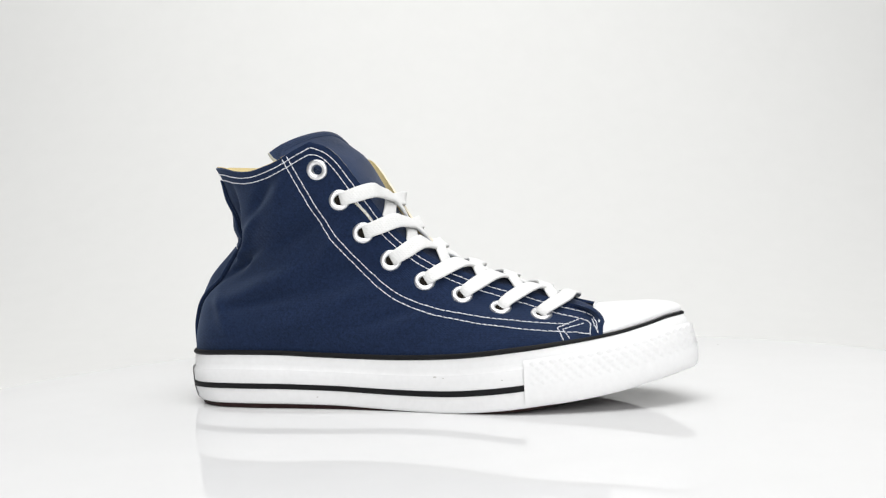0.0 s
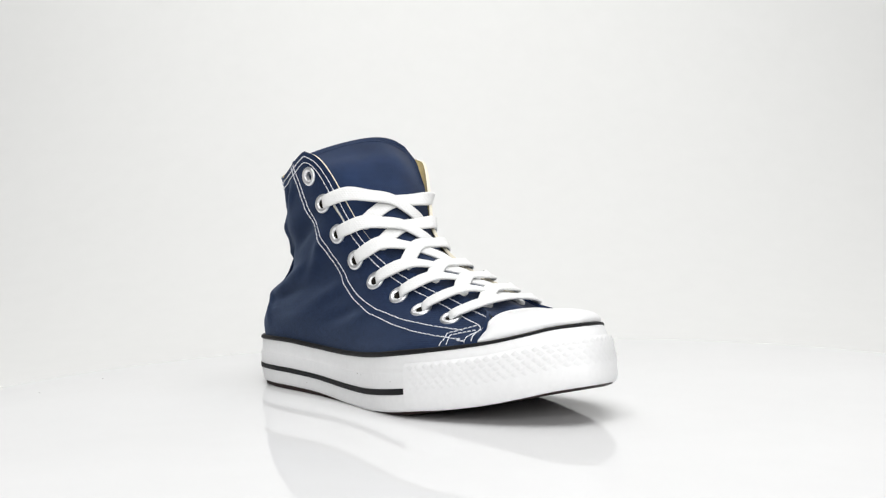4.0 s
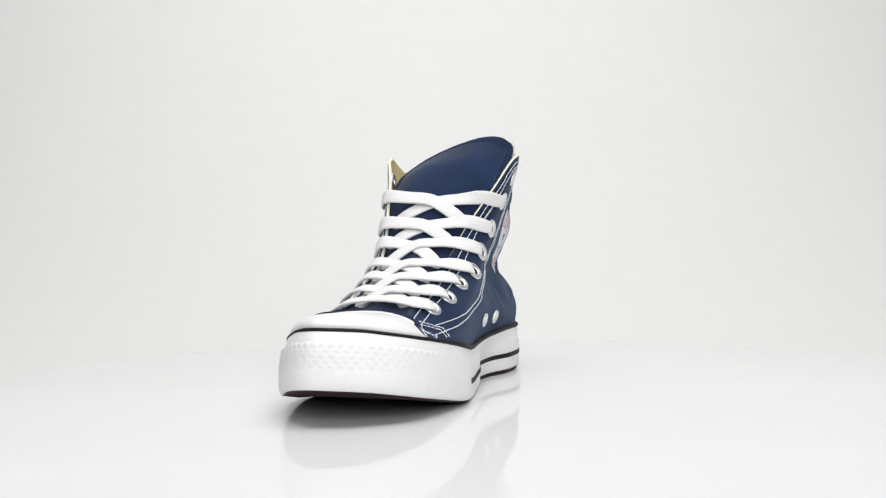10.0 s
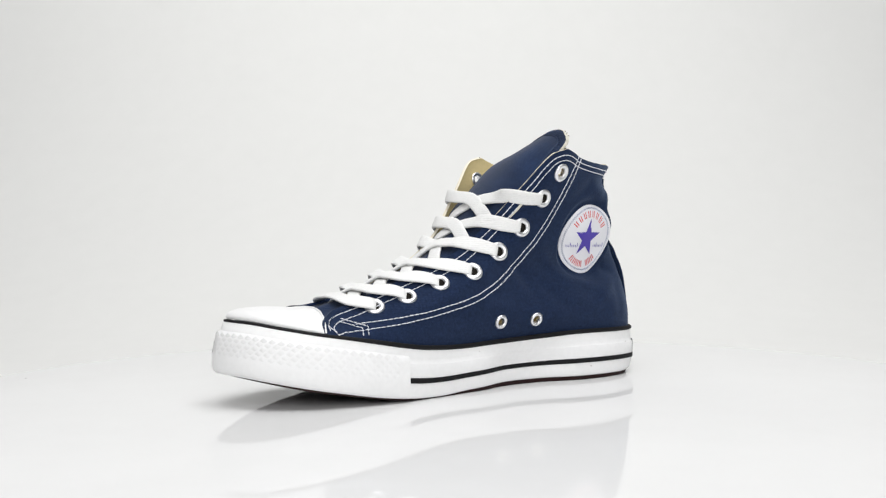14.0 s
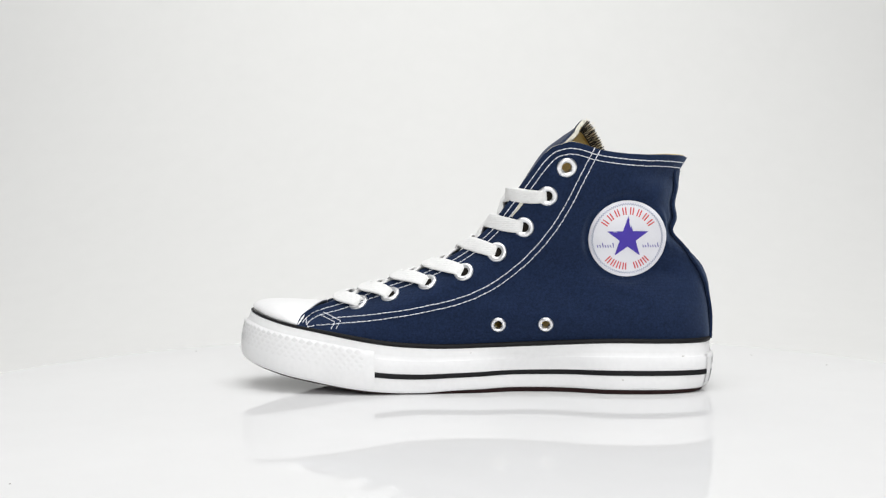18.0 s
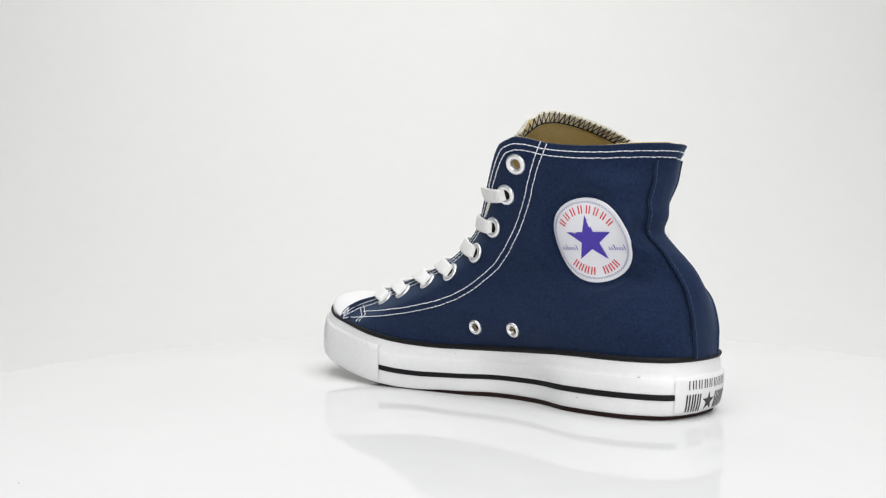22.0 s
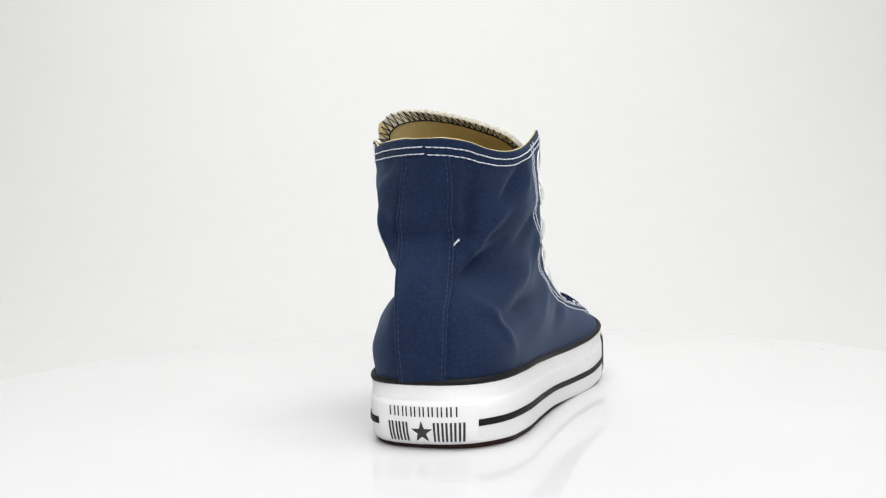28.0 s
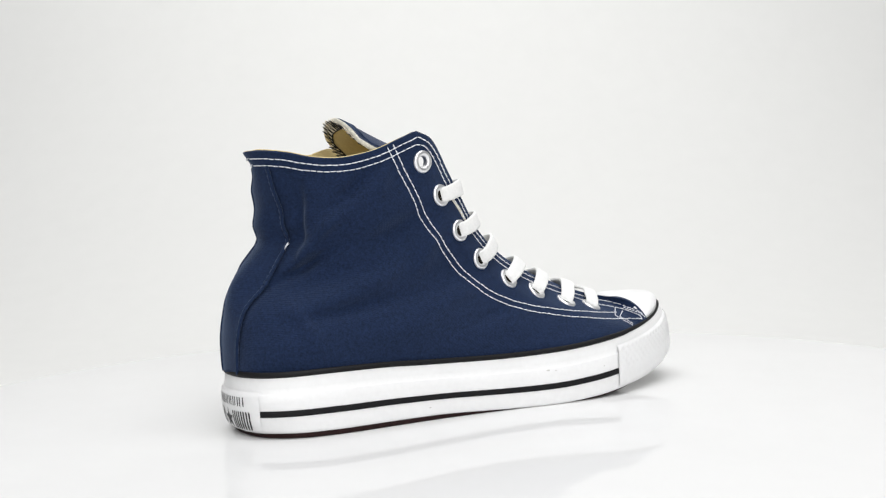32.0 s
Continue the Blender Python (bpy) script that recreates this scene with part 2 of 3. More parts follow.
# -- upper: each side is a sheet y(x, z) --
heel_x = fn([(20, 4.55), (31, 3.44), (45, 4.31), (56, 5.23), (66, 6.68), (75, 10.35), (82, 16.29), (89, 23.17), (96, 28.31), (104, 25.92), (113, 26.66), (124, 24), (134, 21.2), (141.5, 16.8), (150, 12)])
heel_c = fn([(20, 2.06), (31, 1.77), (60, 2.6), (78, 5.46), (88, 7.49), (97, 8.77), (107, 7.69), (120, 4.33), (133, 2.15), (150, 3.5)])
HEEL_R = {True: fn([(20, 35), (45, 37), (60, 40), (74, 36.57), (80, 35.82), (88, 29.52), (97, 25.28), (120, 26.65), (130, 35), (150, 37.46)]),
          False: fn([(20, 37.53), (40, 35.79), (52, 43.57), (65, 45.73), (78, 49.8), (90, 45.67), (110, 48.76), (141, 46.96), (150, 45.88)])}
HEEL_P = {True: fn([(20, 2), (60, 2.09), (74, 2.22), (80, 2.21), (88, 2.67), (99, 2.75), (118, 2.18), (130, 1.6), (150, 1.82)]),
          False: fn([(20, 2.08), (42, 2.12), (55, 1.96), (72, 1.59), (90, 1.9), (110, 1.88), (141, 1.78), (150, 1.8)])}
ROWS_Z = [31, 45, 60, 74, 90, 110, 130, 148]
COL_X = [40, 80, 120, 160, 200, 240]
INNER = [[37.2, 38.5, 38, 41.5, 47.5, 46.5], [36.5, 39.7, 39.5, 42.5, 46, 43], [30.5, 35.8, 38, 42.5, 44, 37], [22.4, 29.6, 37, 42, 41, 32], [30.1, 35.9, 39.5, 38, 34, 30], [34.1, 40.8, 43.1, 38, 34, 30], [37.2, 46.1, 50.1, 44, 36, 30], [35.1, 48.7, 56, 48, 38, 30]]
OUTER = [[35.3, 36, 38.5, 44, 49, 42], [34.3, 37.5, 39, 40.5, 40, 33], [31, 35.6, 34.8, 33, 27, 20], [21.5, 31.2, 30.6, 29, 26, 20], [24.4, 31.8, 32.2, 29, 26, 20], [30, 35.5, 33.4, 30, 26, 20], [29.3, 35.5, 34.7, 31, 26, 20], [31, 37.1, 38.1, 33, 27, 20]]
EDGE = {
    True: [(255.5, 44, 39.3), (254, 36.5, 45.3), (247.5, 29, 50.6), (231, 26.5, 55.5), (206, 26, 64.5), (181, 25, 73.5), (158, 27, 84.3), (140, 30, 98.5), (127.5, 37.5, 113.5),
           (116.5, 45, 127.5), (107, 50.5, 139.5), (100.8, 53, 145), (91.5, 54, 147.8)],
    False: [(256, -36.5, 39.5), (255, -25.5, 46), (248.5, -14, 51.2), (231, -10, 55.5), (205.5, -12, 63.5), (179.5, -17, 72.5), (157.5, -21, 83.8), (140.5, -24.5, 98.3), (129.3, -27.5, 113.8),
            (119.2, -29.5, 129.2), (110, -33, 142.2), (104, -35.5, 147.2), (95.5, -37, 150)]}
COLLAR = {True: [(float(heel_x(141.5)), 141.5), (32, 141.5), (45, 141.2), (60, 142), (73, 143.8), (83, 146.6), (91.5, 147.8)],
          False: [(float(heel_x(141.5)), 141.5), (30, 139.4), (42, 136.6), (55, 136), (71, 139.5), (85, 145.5), (95.5, 150)]}
EDGE_C = {k: spline(v, 240) for k, v in EDGE.items()}


def cubic_rows(vals, z):
    """Interpolates vals, one row of samples for each of ROWS_Z, at heights z."""
    zs = np.array(ROWS_Z, float)
    vals = np.asarray(vals)
    sl = np.gradient(vals, zs, axis=0)
    z = np.clip(z, zs[0], zs[-1])
    i = np.clip(np.searchsorted(zs, z) - 1, 0, len(zs) - 2)
    h = zs[i + 1] - zs[i]
    t = (z - zs[i]) / h
    k = np.arange(len(z))
    return ((2 * t**3 - 3 * t**2 + 1) * vals[i, k] + (t**3 - 2 * t**2 + t) * h * sl[i, k]
            + (-2 * t**3 + 3 * t**2) * vals[i + 1, k] + (t**3 - t**2) * h * sl[i + 1, k])


def folds(x, z, inner):
    """Soft creases of the canvas, in millimetres outward."""
    def crease(x0, z0, ang, length, width, depth):
        c, s = math.cos(math.radians(ang)), math.sin(math.radians(ang))
        a, b = (x - x0) * c + (z - z0) * s, -(x - x0) * s + (z - z0) * c
        return depth * np.exp(-(a / length) ** 2 - (b / width) ** 2)
    if inner:
        f = crease(29.5, 110, 95, 20, 2.6, -0.8) + crease(36, 129, 122, 10, 3.4, -1.6) + crease(38, 118, 100, 16, 4, 1.2) + crease(34, 72, 20, 14, 3.5, -1.5)
        f += crease(58, 62, 16, 24, 5, 1.6) + crease(40, 56, -35, 14, 4, 1.0) + crease(95, 60, 32, 24, 5, -1.5) + crease(150, 53, 10, 30, 4.5, 1.0)
        f += crease(66, 124, -35, 16, 4, -1.1) + crease(85, 73, 40, 22, 4.5, 1.3) + crease(112, 66, 48, 18, 4, -1.2) + crease(75, 47, 4, 26, 4, -0.9)
        f += crease(31, 86, 90, 11, 2.6, 0.5) + crease(180, 48, 12, 24, 3.5, -0.7) + crease(28, 52, -78, 12, 4, -0.8)
    else:
        # creases that fan out from the notch beside the heel strip
        f = crease(36, 107, 98, 14, 3, -2.4) + crease(42, 95, 48, 17, 3.6, 2.4) + crease(38, 82, 28, 20, 3.2, -2.6) + crease(62, 71, 16, 36, 5.4, 2.0)
        f += crease(60, 60, 8, 36, 4.4, -1.5) + crease(84, 99, 25, 24, 5.4, -1.7) + crease(60, 119, 52, 14, 4.2, -1.9) + crease(104, 90, 48, 18, 5, 1.2)
        f += crease(116, 62, 20, 26, 5, 1.0) + crease(92, 80, 28, 14, 4, -0.6) + crease(84, 48, 8, 28, 4.5, 0.5) + crease(76, 126, 60, 10, 4, 0.9)
        f += crease(140, 50, 12, 24, 4, -0.9) + crease(30, 56, -60, 13, 4, 1.0) + crease(165, 54, 16, 22, 4, 0.9) + crease(54, 108, 40, 12, 3, 0.7)
    return (0.95 if inner else 2.3) * f


def sheet_y(x, z, inner):
    """The outer surface of one side: y at (x, z); the stiff round patch keeps the canvas evenly bent."""
    y = canvas_y(x, z, inner)
    if inner:
        x, z = np.atleast_1d(np.asarray(x, float)), np.atleast_1d(np.asarray(z, float))
        k = np.clip((28.5 - np.hypot(x - PATCH_AT[0], z - PATCH_AT[1])) / 5, 0, 1)
        k = k * k * (3 - 2 * k)
        y = y + (bend(x, z) @ PATCH_BEND - y) * k
    return y


def bend(x, z):
    u, w = (x - PATCH_AT[0]) / 20, (z - PATCH_AT[1]) / 20
    u, w = np.clip(u, -1.5, 1.5), np.clip(w, -1.5, 1.5)
    return np.stack([np.ones_like(u), u, w, u * u, u * w, w * w, u**3, u * u * w, u * w * w, w**3], 1)


def canvas_y(x, z, inner):
    x, z = np.atleast_1d(np.asarray(x, float)), np.atleast_1d(np.asarray(z, float))
    table = INNER if inner else OUTER
    sgn = 1 if inner else -1
    zt = z_top(x, inner)
    ze = z - (zt - 31) * np.clip(1 - (z - zt) / 22, 0, 1)
    vals = [sgn * fn(list(zip([0] + COL_X + [270], [r[0]] + r + [r[-1] - 2])))(x) for r in table]
    vals[0] = side_y(x, inner) - sgn * 2.6
    heel_in = np.clip((x - 8) / 32, 0, 1)
    vals[0] = heel_in * vals[0] + (1 - heel_in) * sgn * table[0][0]
    e = EDGE_C[inner]
    d2 = (x[:, None] - e[None, :, 0]) ** 2 + (z[:, None] - e[None, :, 2]) ** 2
    j = d2.argmin(1)
    # the doubled canvas of the eyelet stay does not crease
    y = cubic_rows(vals, ze) + sgn * folds(x, z, inner) * np.clip((np.sqrt(d2.min(1)) - 16) / 20, 0, 1)
    k = np.clip(1 - np.sqrt(d2[np.arange(len(x)), j]) / 18, 0, 1) ** 1.5
    low = np.clip((e[j, 2] - 38) / 10, 0, 1)
    y = y + (e[j, 1] - y) * k * (0.35 + 0.65 * low)
    q, e = np.clip((x - heel_x(z)) / HEEL_R[inner](z), 0, 1), HEEL_P[inner](z)
    g = np.power(np.maximum(1 - np.power(1 - q, e), 0), 1 / e)
    return heel_c(z) + (y - heel_c(z)) * g


PATCH_AT = (56.0, 91.6)
PATCH_BEND = np.array([31.15, 5.43, 9.2, -1.37, -0.53, -0.39, -3.07, 0.26, -0.27, -3.88])


def on_sheet(xz, inner, lift=0.0):
    """Points and outward normals of one side at (x, z) pairs."""
    xz = np.asarray(xz, float)
    x, z = xz[:, 0], xz[:, 1]
    y = sheet_y(x, z, inner)
    dx = (sheet_y(x + 0.7, z, inner) - sheet_y(x - 0.7, z, inner)) / 1.4
    dz = (sheet_y(x, z + 0.7, inner) - sheet_y(x, z - 0.7, inner)) / 1.4
    n = np.stack([-dx, np.ones_like(dx), -dz], 1) * (1 if inner else -1)
    n /= np.linalg.norm(n, axis=1)[:, None]
    return np.stack([x, y, z], 1) + n * lift, n


NU, NV = 150, 92


strip_w = fn([(20, 9.6), (31, 9.6), (55, 9.8), (79, 10), (100, 10.2), (133, 10), (141, 10)])
strip_c = fn([(20, 0), (55, -0.2), (75, -1.2), (91, -2.4), (105, -1.6), (120, 0), (133, 1.2), (141, 1.2)])
DENT = {True: fn([(20, 0), (55, 0.2), (62, 0.6), (80, 0.1), (92, 1.2), (101, 2.4), (117, 1.3), (130, 0.4), (137, 0), (150, 0)]),
        False: fn([(20, 0), (52, 0.1), (60, 0.9), (70, 2.9), (82, 4.2), (94, 3.5), (106, 3.8), (117, 1.3), (130, 0.4), (136, 0), (150, 0)])}
VALLEY = {True: fn([(20, 0), (84, 0.3), (92, 2.2), (105, 1.3), (120, 0.8), (130, 0.5), (137, 0), (150, 0)]),
          False: fn([(20, 0), (68, 0.2), (78, 2), (88, 4.4), (97, 5), (108, 4.8), (120, 3.8), (130, 1.8), (137, 0), (150, 0)])}


def dent(yo, z, inner):
    """How far the canvas sinks beside the heel strip, yo millimetres from the seam."""
    return DENT[inner](z) * np.exp(-((yo - 11.0) / np.where(yo < 11, 4.6, 3.4)) ** 2) + VALLEY[inner](z) * np.exp(-((yo - 17.5) / 5) ** 2)


def quarter_grid(inner):
    us = np.linspace(0, 1, NU) ** 1.5
    vs = np.linspace(0, 1, NV)
    e = EDGE_C[inner][:, [0, 2]]
    xb = np.linspace(0.8, e[0, 0], 60)
    b = spline(np.stack([xb, z_top(xb, inner) - 1.0], 1), at=us)
    c = spline(COLLAR[inner], at=us)
    zl = np.linspace(b[0, 1], 141.5, 60)
    l = spline(np.stack([heel_x(zl), zl], 1), at=vs)
    r = spline(e[::6], at=vs)
    l[0], l[-1], r[0], r[-1] = b[0], c[0], b[-1], c[-1]
    U, V = us[None, :, None], vs[:, None, None]
    p = (1 - V) * b[None] + V * c[None] + (1 - U) * l[:, None] + U * r[:, None]
    p -= (1 - U) * (1 - V) * b[0] + U * (1 - V) * b[-1] + (1 - U) * V * c[0] + U * V * c[-1]
    p = p.reshape(-1, 2)
    y = sheet_y(p[:, 0], p[:, 1], inner).reshape(NV, NU)
    y[:, 0] = heel_c(p[:, 1].reshape(NV, NU)[:, 0])
    y[:, -1] = spline(EDGE_C[inner][::6], at=vs)[:, 1]
    y[:, -2] = 0.5 * (y[:, -3] + y[:, -1])
    gz = p[:, 1].reshape(NV, NU)
    gx = p[:, 0].reshape(NV, NU)
    near = np.clip((60 - gx) / 15, 0, 1)
    return np.stack([gx + near * dent(np.abs(y - heel_c(gz)), gz, inner), y, gz], 2)


def grid_normals(g):
    n = np.cross(np.gradient(g, axis=1), np.gradient(g, axis=0))
    return n / (np.linalg.norm(n, axis=2)[:, :, None] + 1e-9)


HOLE_SHADE = plain("eyelet_hole_shade", (0.012, 0.010, 0.008), 0.95, spec=0.1)
EYELETS = {False: [(99.1, 134), (111.1, 116.4), (123.7, 97.4), (138.6, 81.4), (157.7, 69.3), (178.5, 61.1), (199.9, 53.6), (221.8, 49.5)],
           True: [(92.3, 133.4), (103.6, 117.1), (117.6, 98.9), (133.8, 84.1), (153.7, 72.3), (176.1, 66.0), (198.9, 58.7), (219.0, 53.5)]}
VENTS = [(133.2, 40.6), (104.9, 40.8)]


def build_upper(shoe):
    for inner in (True, False):
        g = quarter_grid(inner)
        n = grid_normals(g)
        out = 1.0 if inner else -1.0
        mid = n[NV // 2, NU // 2, 1]
        n = n * (1 if mid * out > 0 else -1)
        flip = inner
        # punched through where no lace fills the eyelet
        open_at = [EYELETS[inner][0]] + (VENTS if inner else [])
        gv = g.reshape(-1, 3)
        cut = np.zeros(len(gv), bool)
        for ex, ez in open_at:
            cut |= np.hypot(gv[:, 0] - ex, gv[:, 2] - ez) < (5.2 if ez > 60 else 4.0)
        faces = [q for q in grid_faces(NV, NU, flip=flip) if not all(cut[i] for i in q)]
        q = part("quarter", (gv, faces), NAVY, shoe,
                 "navy canvas %s side panel with white double stitching" % ("inner" if inner else "outer"))
        h = g - n * 1.9
        w = np.clip((16 - np.arange(16)) / 10, 0, 1)[None, :, None]
        h[:, :16] = w * (g[:, :16] + [2.2, 0, 0]) + (1 - w) * h[:, :16]
        part("lining", (h.reshape(-1, 3), [k[::-1] for k in faces if gv[k[0], 0] < 226]), CREAM, q, "cream canvas lining")
        # the raw edge along collar and throat
        m = 0.5 * (g + h)
        # the lining stands a little above the canvas round the heel
        lip = np.zeros((NU, 3))
        lip[:, 2] = 0.25 * np.clip(((46 if inner else 88) - g[-1, :, 0]) / 15, 0, 1)
        part("collar_edge", (np.concatenate([g[-1], m[-1] + [0, 0, 0.3]]), grid_faces(2, NU, flip=not flip)), NAVY, q, "folded navy collar edge")
        part("lining_edge", (np.concatenate([m[-1] + [0, 0, 0.3], 0.6 * m[-1] + 0.4 * h[-1] + [0, 0, 0.3] + lip, h[-1]]), grid_faces(3, NU, flip=not flip)), CREAM, q, "cream lining edge")
        for rows, mat, label in ((slice(NV // 5, None), ECRU, "pale raw canvas edge"), (slice(0, NV // 5 + 1), NAVY, "folded navy canvas edge")):
            e = [w[rows, -1][::-1] for w in (g, m + [0.2, 0, 0.1], h)]
            part("throat_edge", (np.concatenate(e), grid_faces(3, len(e[0]), flip=not flip)), mat, q, label)
    # heel strip over the back seam
    zs = np.linspace(30.5, 133.6, 70)
    ws = np.concatenate([[-1.0, -0.985], np.linspace(-0.93, 0.93, 13), [0.985, 1.0]])
    grid = []
    for z in zs:
        for w in ws:
            y = w * float(strip_w(z)) + float(strip_c(z))
            inner = y > 0
            hy = float(heel_c(z))
            xs = heel_x(z) + np.linspace(0, 1, 160) ** 2 * 30
            x = float(np.interp(abs(y), np.abs(sheet_y(xs, np.full(160, z), inner) - hy), xs))
            x += float(dent(abs(y), z, inner))
            off = -0.8 if abs(w) == 1 else (2.3 if abs(w) > 0.9 else 1.9) * float(np.interp(z, (30.5, 46, 122, 133.6), (0.25, 1, 1, 0.3)))
            nx, ny = -1.0, 0.9 * w
            k = math.hypot(nx, ny)
            grid.append((x + off * nx / k, hy + y + off * ny / k, z))
    st = part("heel_strip", (np.array(grid), grid_faces(len(zs), len(ws))), NAVY, shoe, "navy canvas strip over the heel seam")
    G = np.array(grid).reshape(len(zs), len(ws), 3)
    for col, side in ((1, -1), (-2, 1)):
        part("folded_edge", tube(G[:, col] + [0.2, 0.3 * side, 0], 0.95, 8), NAVY, st, "folded canvas edge")
    for col in (2, 14):
        line = G[:, col] + [-0.05, 0, 0]
        part("seam_stitching", dashes(line, None, 2.2, 0.9, 0.22), NAVYTHREAD, st, "tone-on-tone navy stitching")
    tuft = [tube(np.array([(32.4, -6.4, 90.6), (32.4 + 0.2 * j, -7.8 - 0.3 * j, 92.6), (33.4 + 0.3 * j, -9.4 - 0.4 * j, 94.6 - 0.5 * j)]), [0.2, 0.26, 0.18], 5) for j in range(2)]
    part("thread_end", join(tuft), THREAD, st, "loose white thread end")
    # insole, seen only as the closed floor inside
    ins = ring(-6, TOP - 4)
    part("insole", (ins, [tuple(range(NR))]), CREAM, shoe, "cream canvas insole", smooth=False)


def dashes(line, normals, length, gap, r, wobble=0.0, seed=1):
    """Single stitches along a line: small six-sided bars with tapered ends."""
    line = np.asarray(line, float)
    s = np.concatenate([[0], np.cumsum(np.linalg.norm(np.diff(line, axis=0), axis=1))])
    at = lambda q: np.stack([np.interp(q, s, line[:, k]) for k in range(3)], 1)
    rnd = np.random.RandomState(seed)
    geos, q = [], 0.0
    while q + length * 0.6 < s[-1]:
        m = min(q + length, s[-1])
        t = np.array([q, q + 0.2 * (m - q), q + 0.8 * (m - q), m])
        p = at(t)
        nn = None
        if normals is not None:
            nn = np.stack([np.interp(t, s, normals[:, k]) for k in range(3)], 1)
            p = p + nn * np.array([-0.3, 0.12, 0.12, -0.3])[:, None] * r / 0.4
        p += rnd.uniform(-wobble, wobble, 3)
        geos.append(tube(p, r * np.array([0.6, 1, 1, 0.6]), 5, normals=nn))
        q += length + gap
    return join(geos)


def stitch_line(parent, pts, inner, length=3.0, gap=0.25, r=0.31, label="white running stitch", name="stitching"):
    c = spline(pts, 160)
    p, nn = on_sheet(c, inner, 0.25)
    return part(name, dashes(p, nn, length, gap, r, 0.12), THREAD, parent, label)


def offset_curve(pts, d):
    c = spline(pts, 120)
    t = np.gradient(c, axis=0)
    t /= np.linalg.norm(t, axis=1)[:, None]
    return c + np.stack([-t[:, 1], t[:, 0]], 1) * d


def build_stitching(shoe):
    for inner in (True, False):
        quarter = [o for o in shoe.children if o.name.startswith("quarter")][0 if inner else 1]
        stay = [(78.2, 141.2), (84, 130), (93, 114), (102, 99), (113, 85), (127, 70.5), (143, 59), (160, 52.4), (183, 47.3), (207, 43.8), (229, 41.2), (250, 39.6)] if not inner else \
               [(73, 143.5), (80.5, 129), (90, 110.5), (98.5, 97), (110, 83), (127, 68), (144, 57.8), (161, 52), (189, 46.3), (213, 43), (231, 41.2), (248, 39.6)]
        stitch_line(quarter, stay, inner)
        stitch_line(quarter, offset_curve(stay, 3.4)[::8], inner)
        g = quarter_grid(inner)
        n = grid_normals(g)
        n = n * (1 if n[NV // 2, NU // 2, 1] * (1 if inner else -1) > 0 else -1)
        rim = np.concatenate([spline(COLLAR[inner], 200), spline(EDGE_C[inner][::6][:, [0, 2]], 320)[::-1][1:]])
        way = np.gradient(rim, axis=0)
        way /= np.linalg.norm(way, axis=1)[:, None]
        gv, gn = g.reshape(-1, 3), n.reshape(-1, 3)
        for d in (3.2, 6.4):
            c = rim + np.stack([way[:, 1], -way[:, 0]], 1) * d
            gap = np.sqrt(((c[:, None] - rim[None]) ** 2).sum(2)).min(1)
            c = c[(gap > d - 0.2) & (c[:, 1] > z_top(c[:, 0], inner) + 0.5) & (c[:, 0] > heel_x(c[:, 1]) - 1.2)]
            c[:, 0] = np.maximum(c[:, 0], heel_x(c[:, 1]) + 0.03)
            c = spline(c[::6], 260)
            q, m = on_sheet(c, inner)
            for i in range(len(q)):
                if c[i, 0] < 45:
                    continue
                j = int(((gv - q[i]) ** 2).sum(1).argmin())
                q[i] -= gn[j] * ((q[i] - gv[j]) @ gn[j])
                m[i] = gn[j]
            part("stitching", dashes(q + m * 0.3, m, 3.0, 0.25, 0.31, 0.1), THREAD, quarter, "white running stitch")
        # bar tack where the stay meets the sole
        tack = ([(241, 47.6), (228.5, 42.9), (230.5, 37.6)], [(243, 46.2), (232, 42.2), (233.6, 37.4)], [(251, 44.5), (249.5, 41.5), (247.5, 39)]) if inner else \
               ([(242, 46.2), (232, 42.6), (236.5, 37)], [(245, 44.2), (234.8, 41.8), (239.5, 37.4)], [(249, 46), (252.5, 42), (253.5, 39.8)])
        for pts in tack:
            bent = np.array(pts, float)
            stitch_line(quarter, np.concatenate([np.linspace(bent[0], bent[1], 6), np.linspace(bent[1], bent[2], 5)[1:]]), inner, length=2.2, gap=0.35, name="bar_tack")


def ring_on(inner, x, z, r_out, r_hole, parent, name="eyelet", label="nickel-plated eyelet"):
    p, n = on_sheet([(x, z)], inner)
    p, n = p[0], n[0]
    t = np.cross(n, [0, 0, 1.0])
    t /= np.linalg.norm(t)
    b = np.cross(n, t)
    prof = [(r_hole + 2.2, -2.3), (r_hole + 2.0, -2.9), (r_hole + 0.2, -2.8), (r_hole - 0.2, -2.0), (r_hole, 0.2), (r_hole + 0.35, 0.85), (0.5 * (r_hole + r_out), 1.25), (r_out - 0.5, 0.95), (r_out, 0.1), (r_out - 0.2, -0.3)]
    a = np.linspace(0, 2 * np.pi, 28, endpoint=False)
    v = np.concatenate([[p + rr * (math.cos(q) * t + math.sin(q) * b) + hh * n for q in a] for rr, hh in prof])
    ob = part(name, (v, grid_faces(len(prof), 28, wrap=True)), METAL, parent, label)
    if 45 < z < 130:
        # canvas is uncut here: a near-black disc paints the shade inside the eyelet
        hole_shade = [p + (r_hole - 0.1) * (math.cos(q) * t + math.sin(q) * b) + 0.12 * n for q in a]
        part("hole_shade", (hole_shade, [tuple(range(28))]), HOLE_SHADE, ob, "dark disc painting the shade inside the eyelet", smooth=False)
    return p, n


def build_eyelets(shoe):
    out = {}
    for inner in (True, False):
        out[inner] = [ring_on(inner, x, z, 6.1, 2.9, shoe) for x, z in EYELETS[inner]]
    for x, z in VENTS:
        ring_on(True, x, z, 4.7, 2.4, shoe, "vent_eyelet", "small nickel ventilation eyelet")
    return out


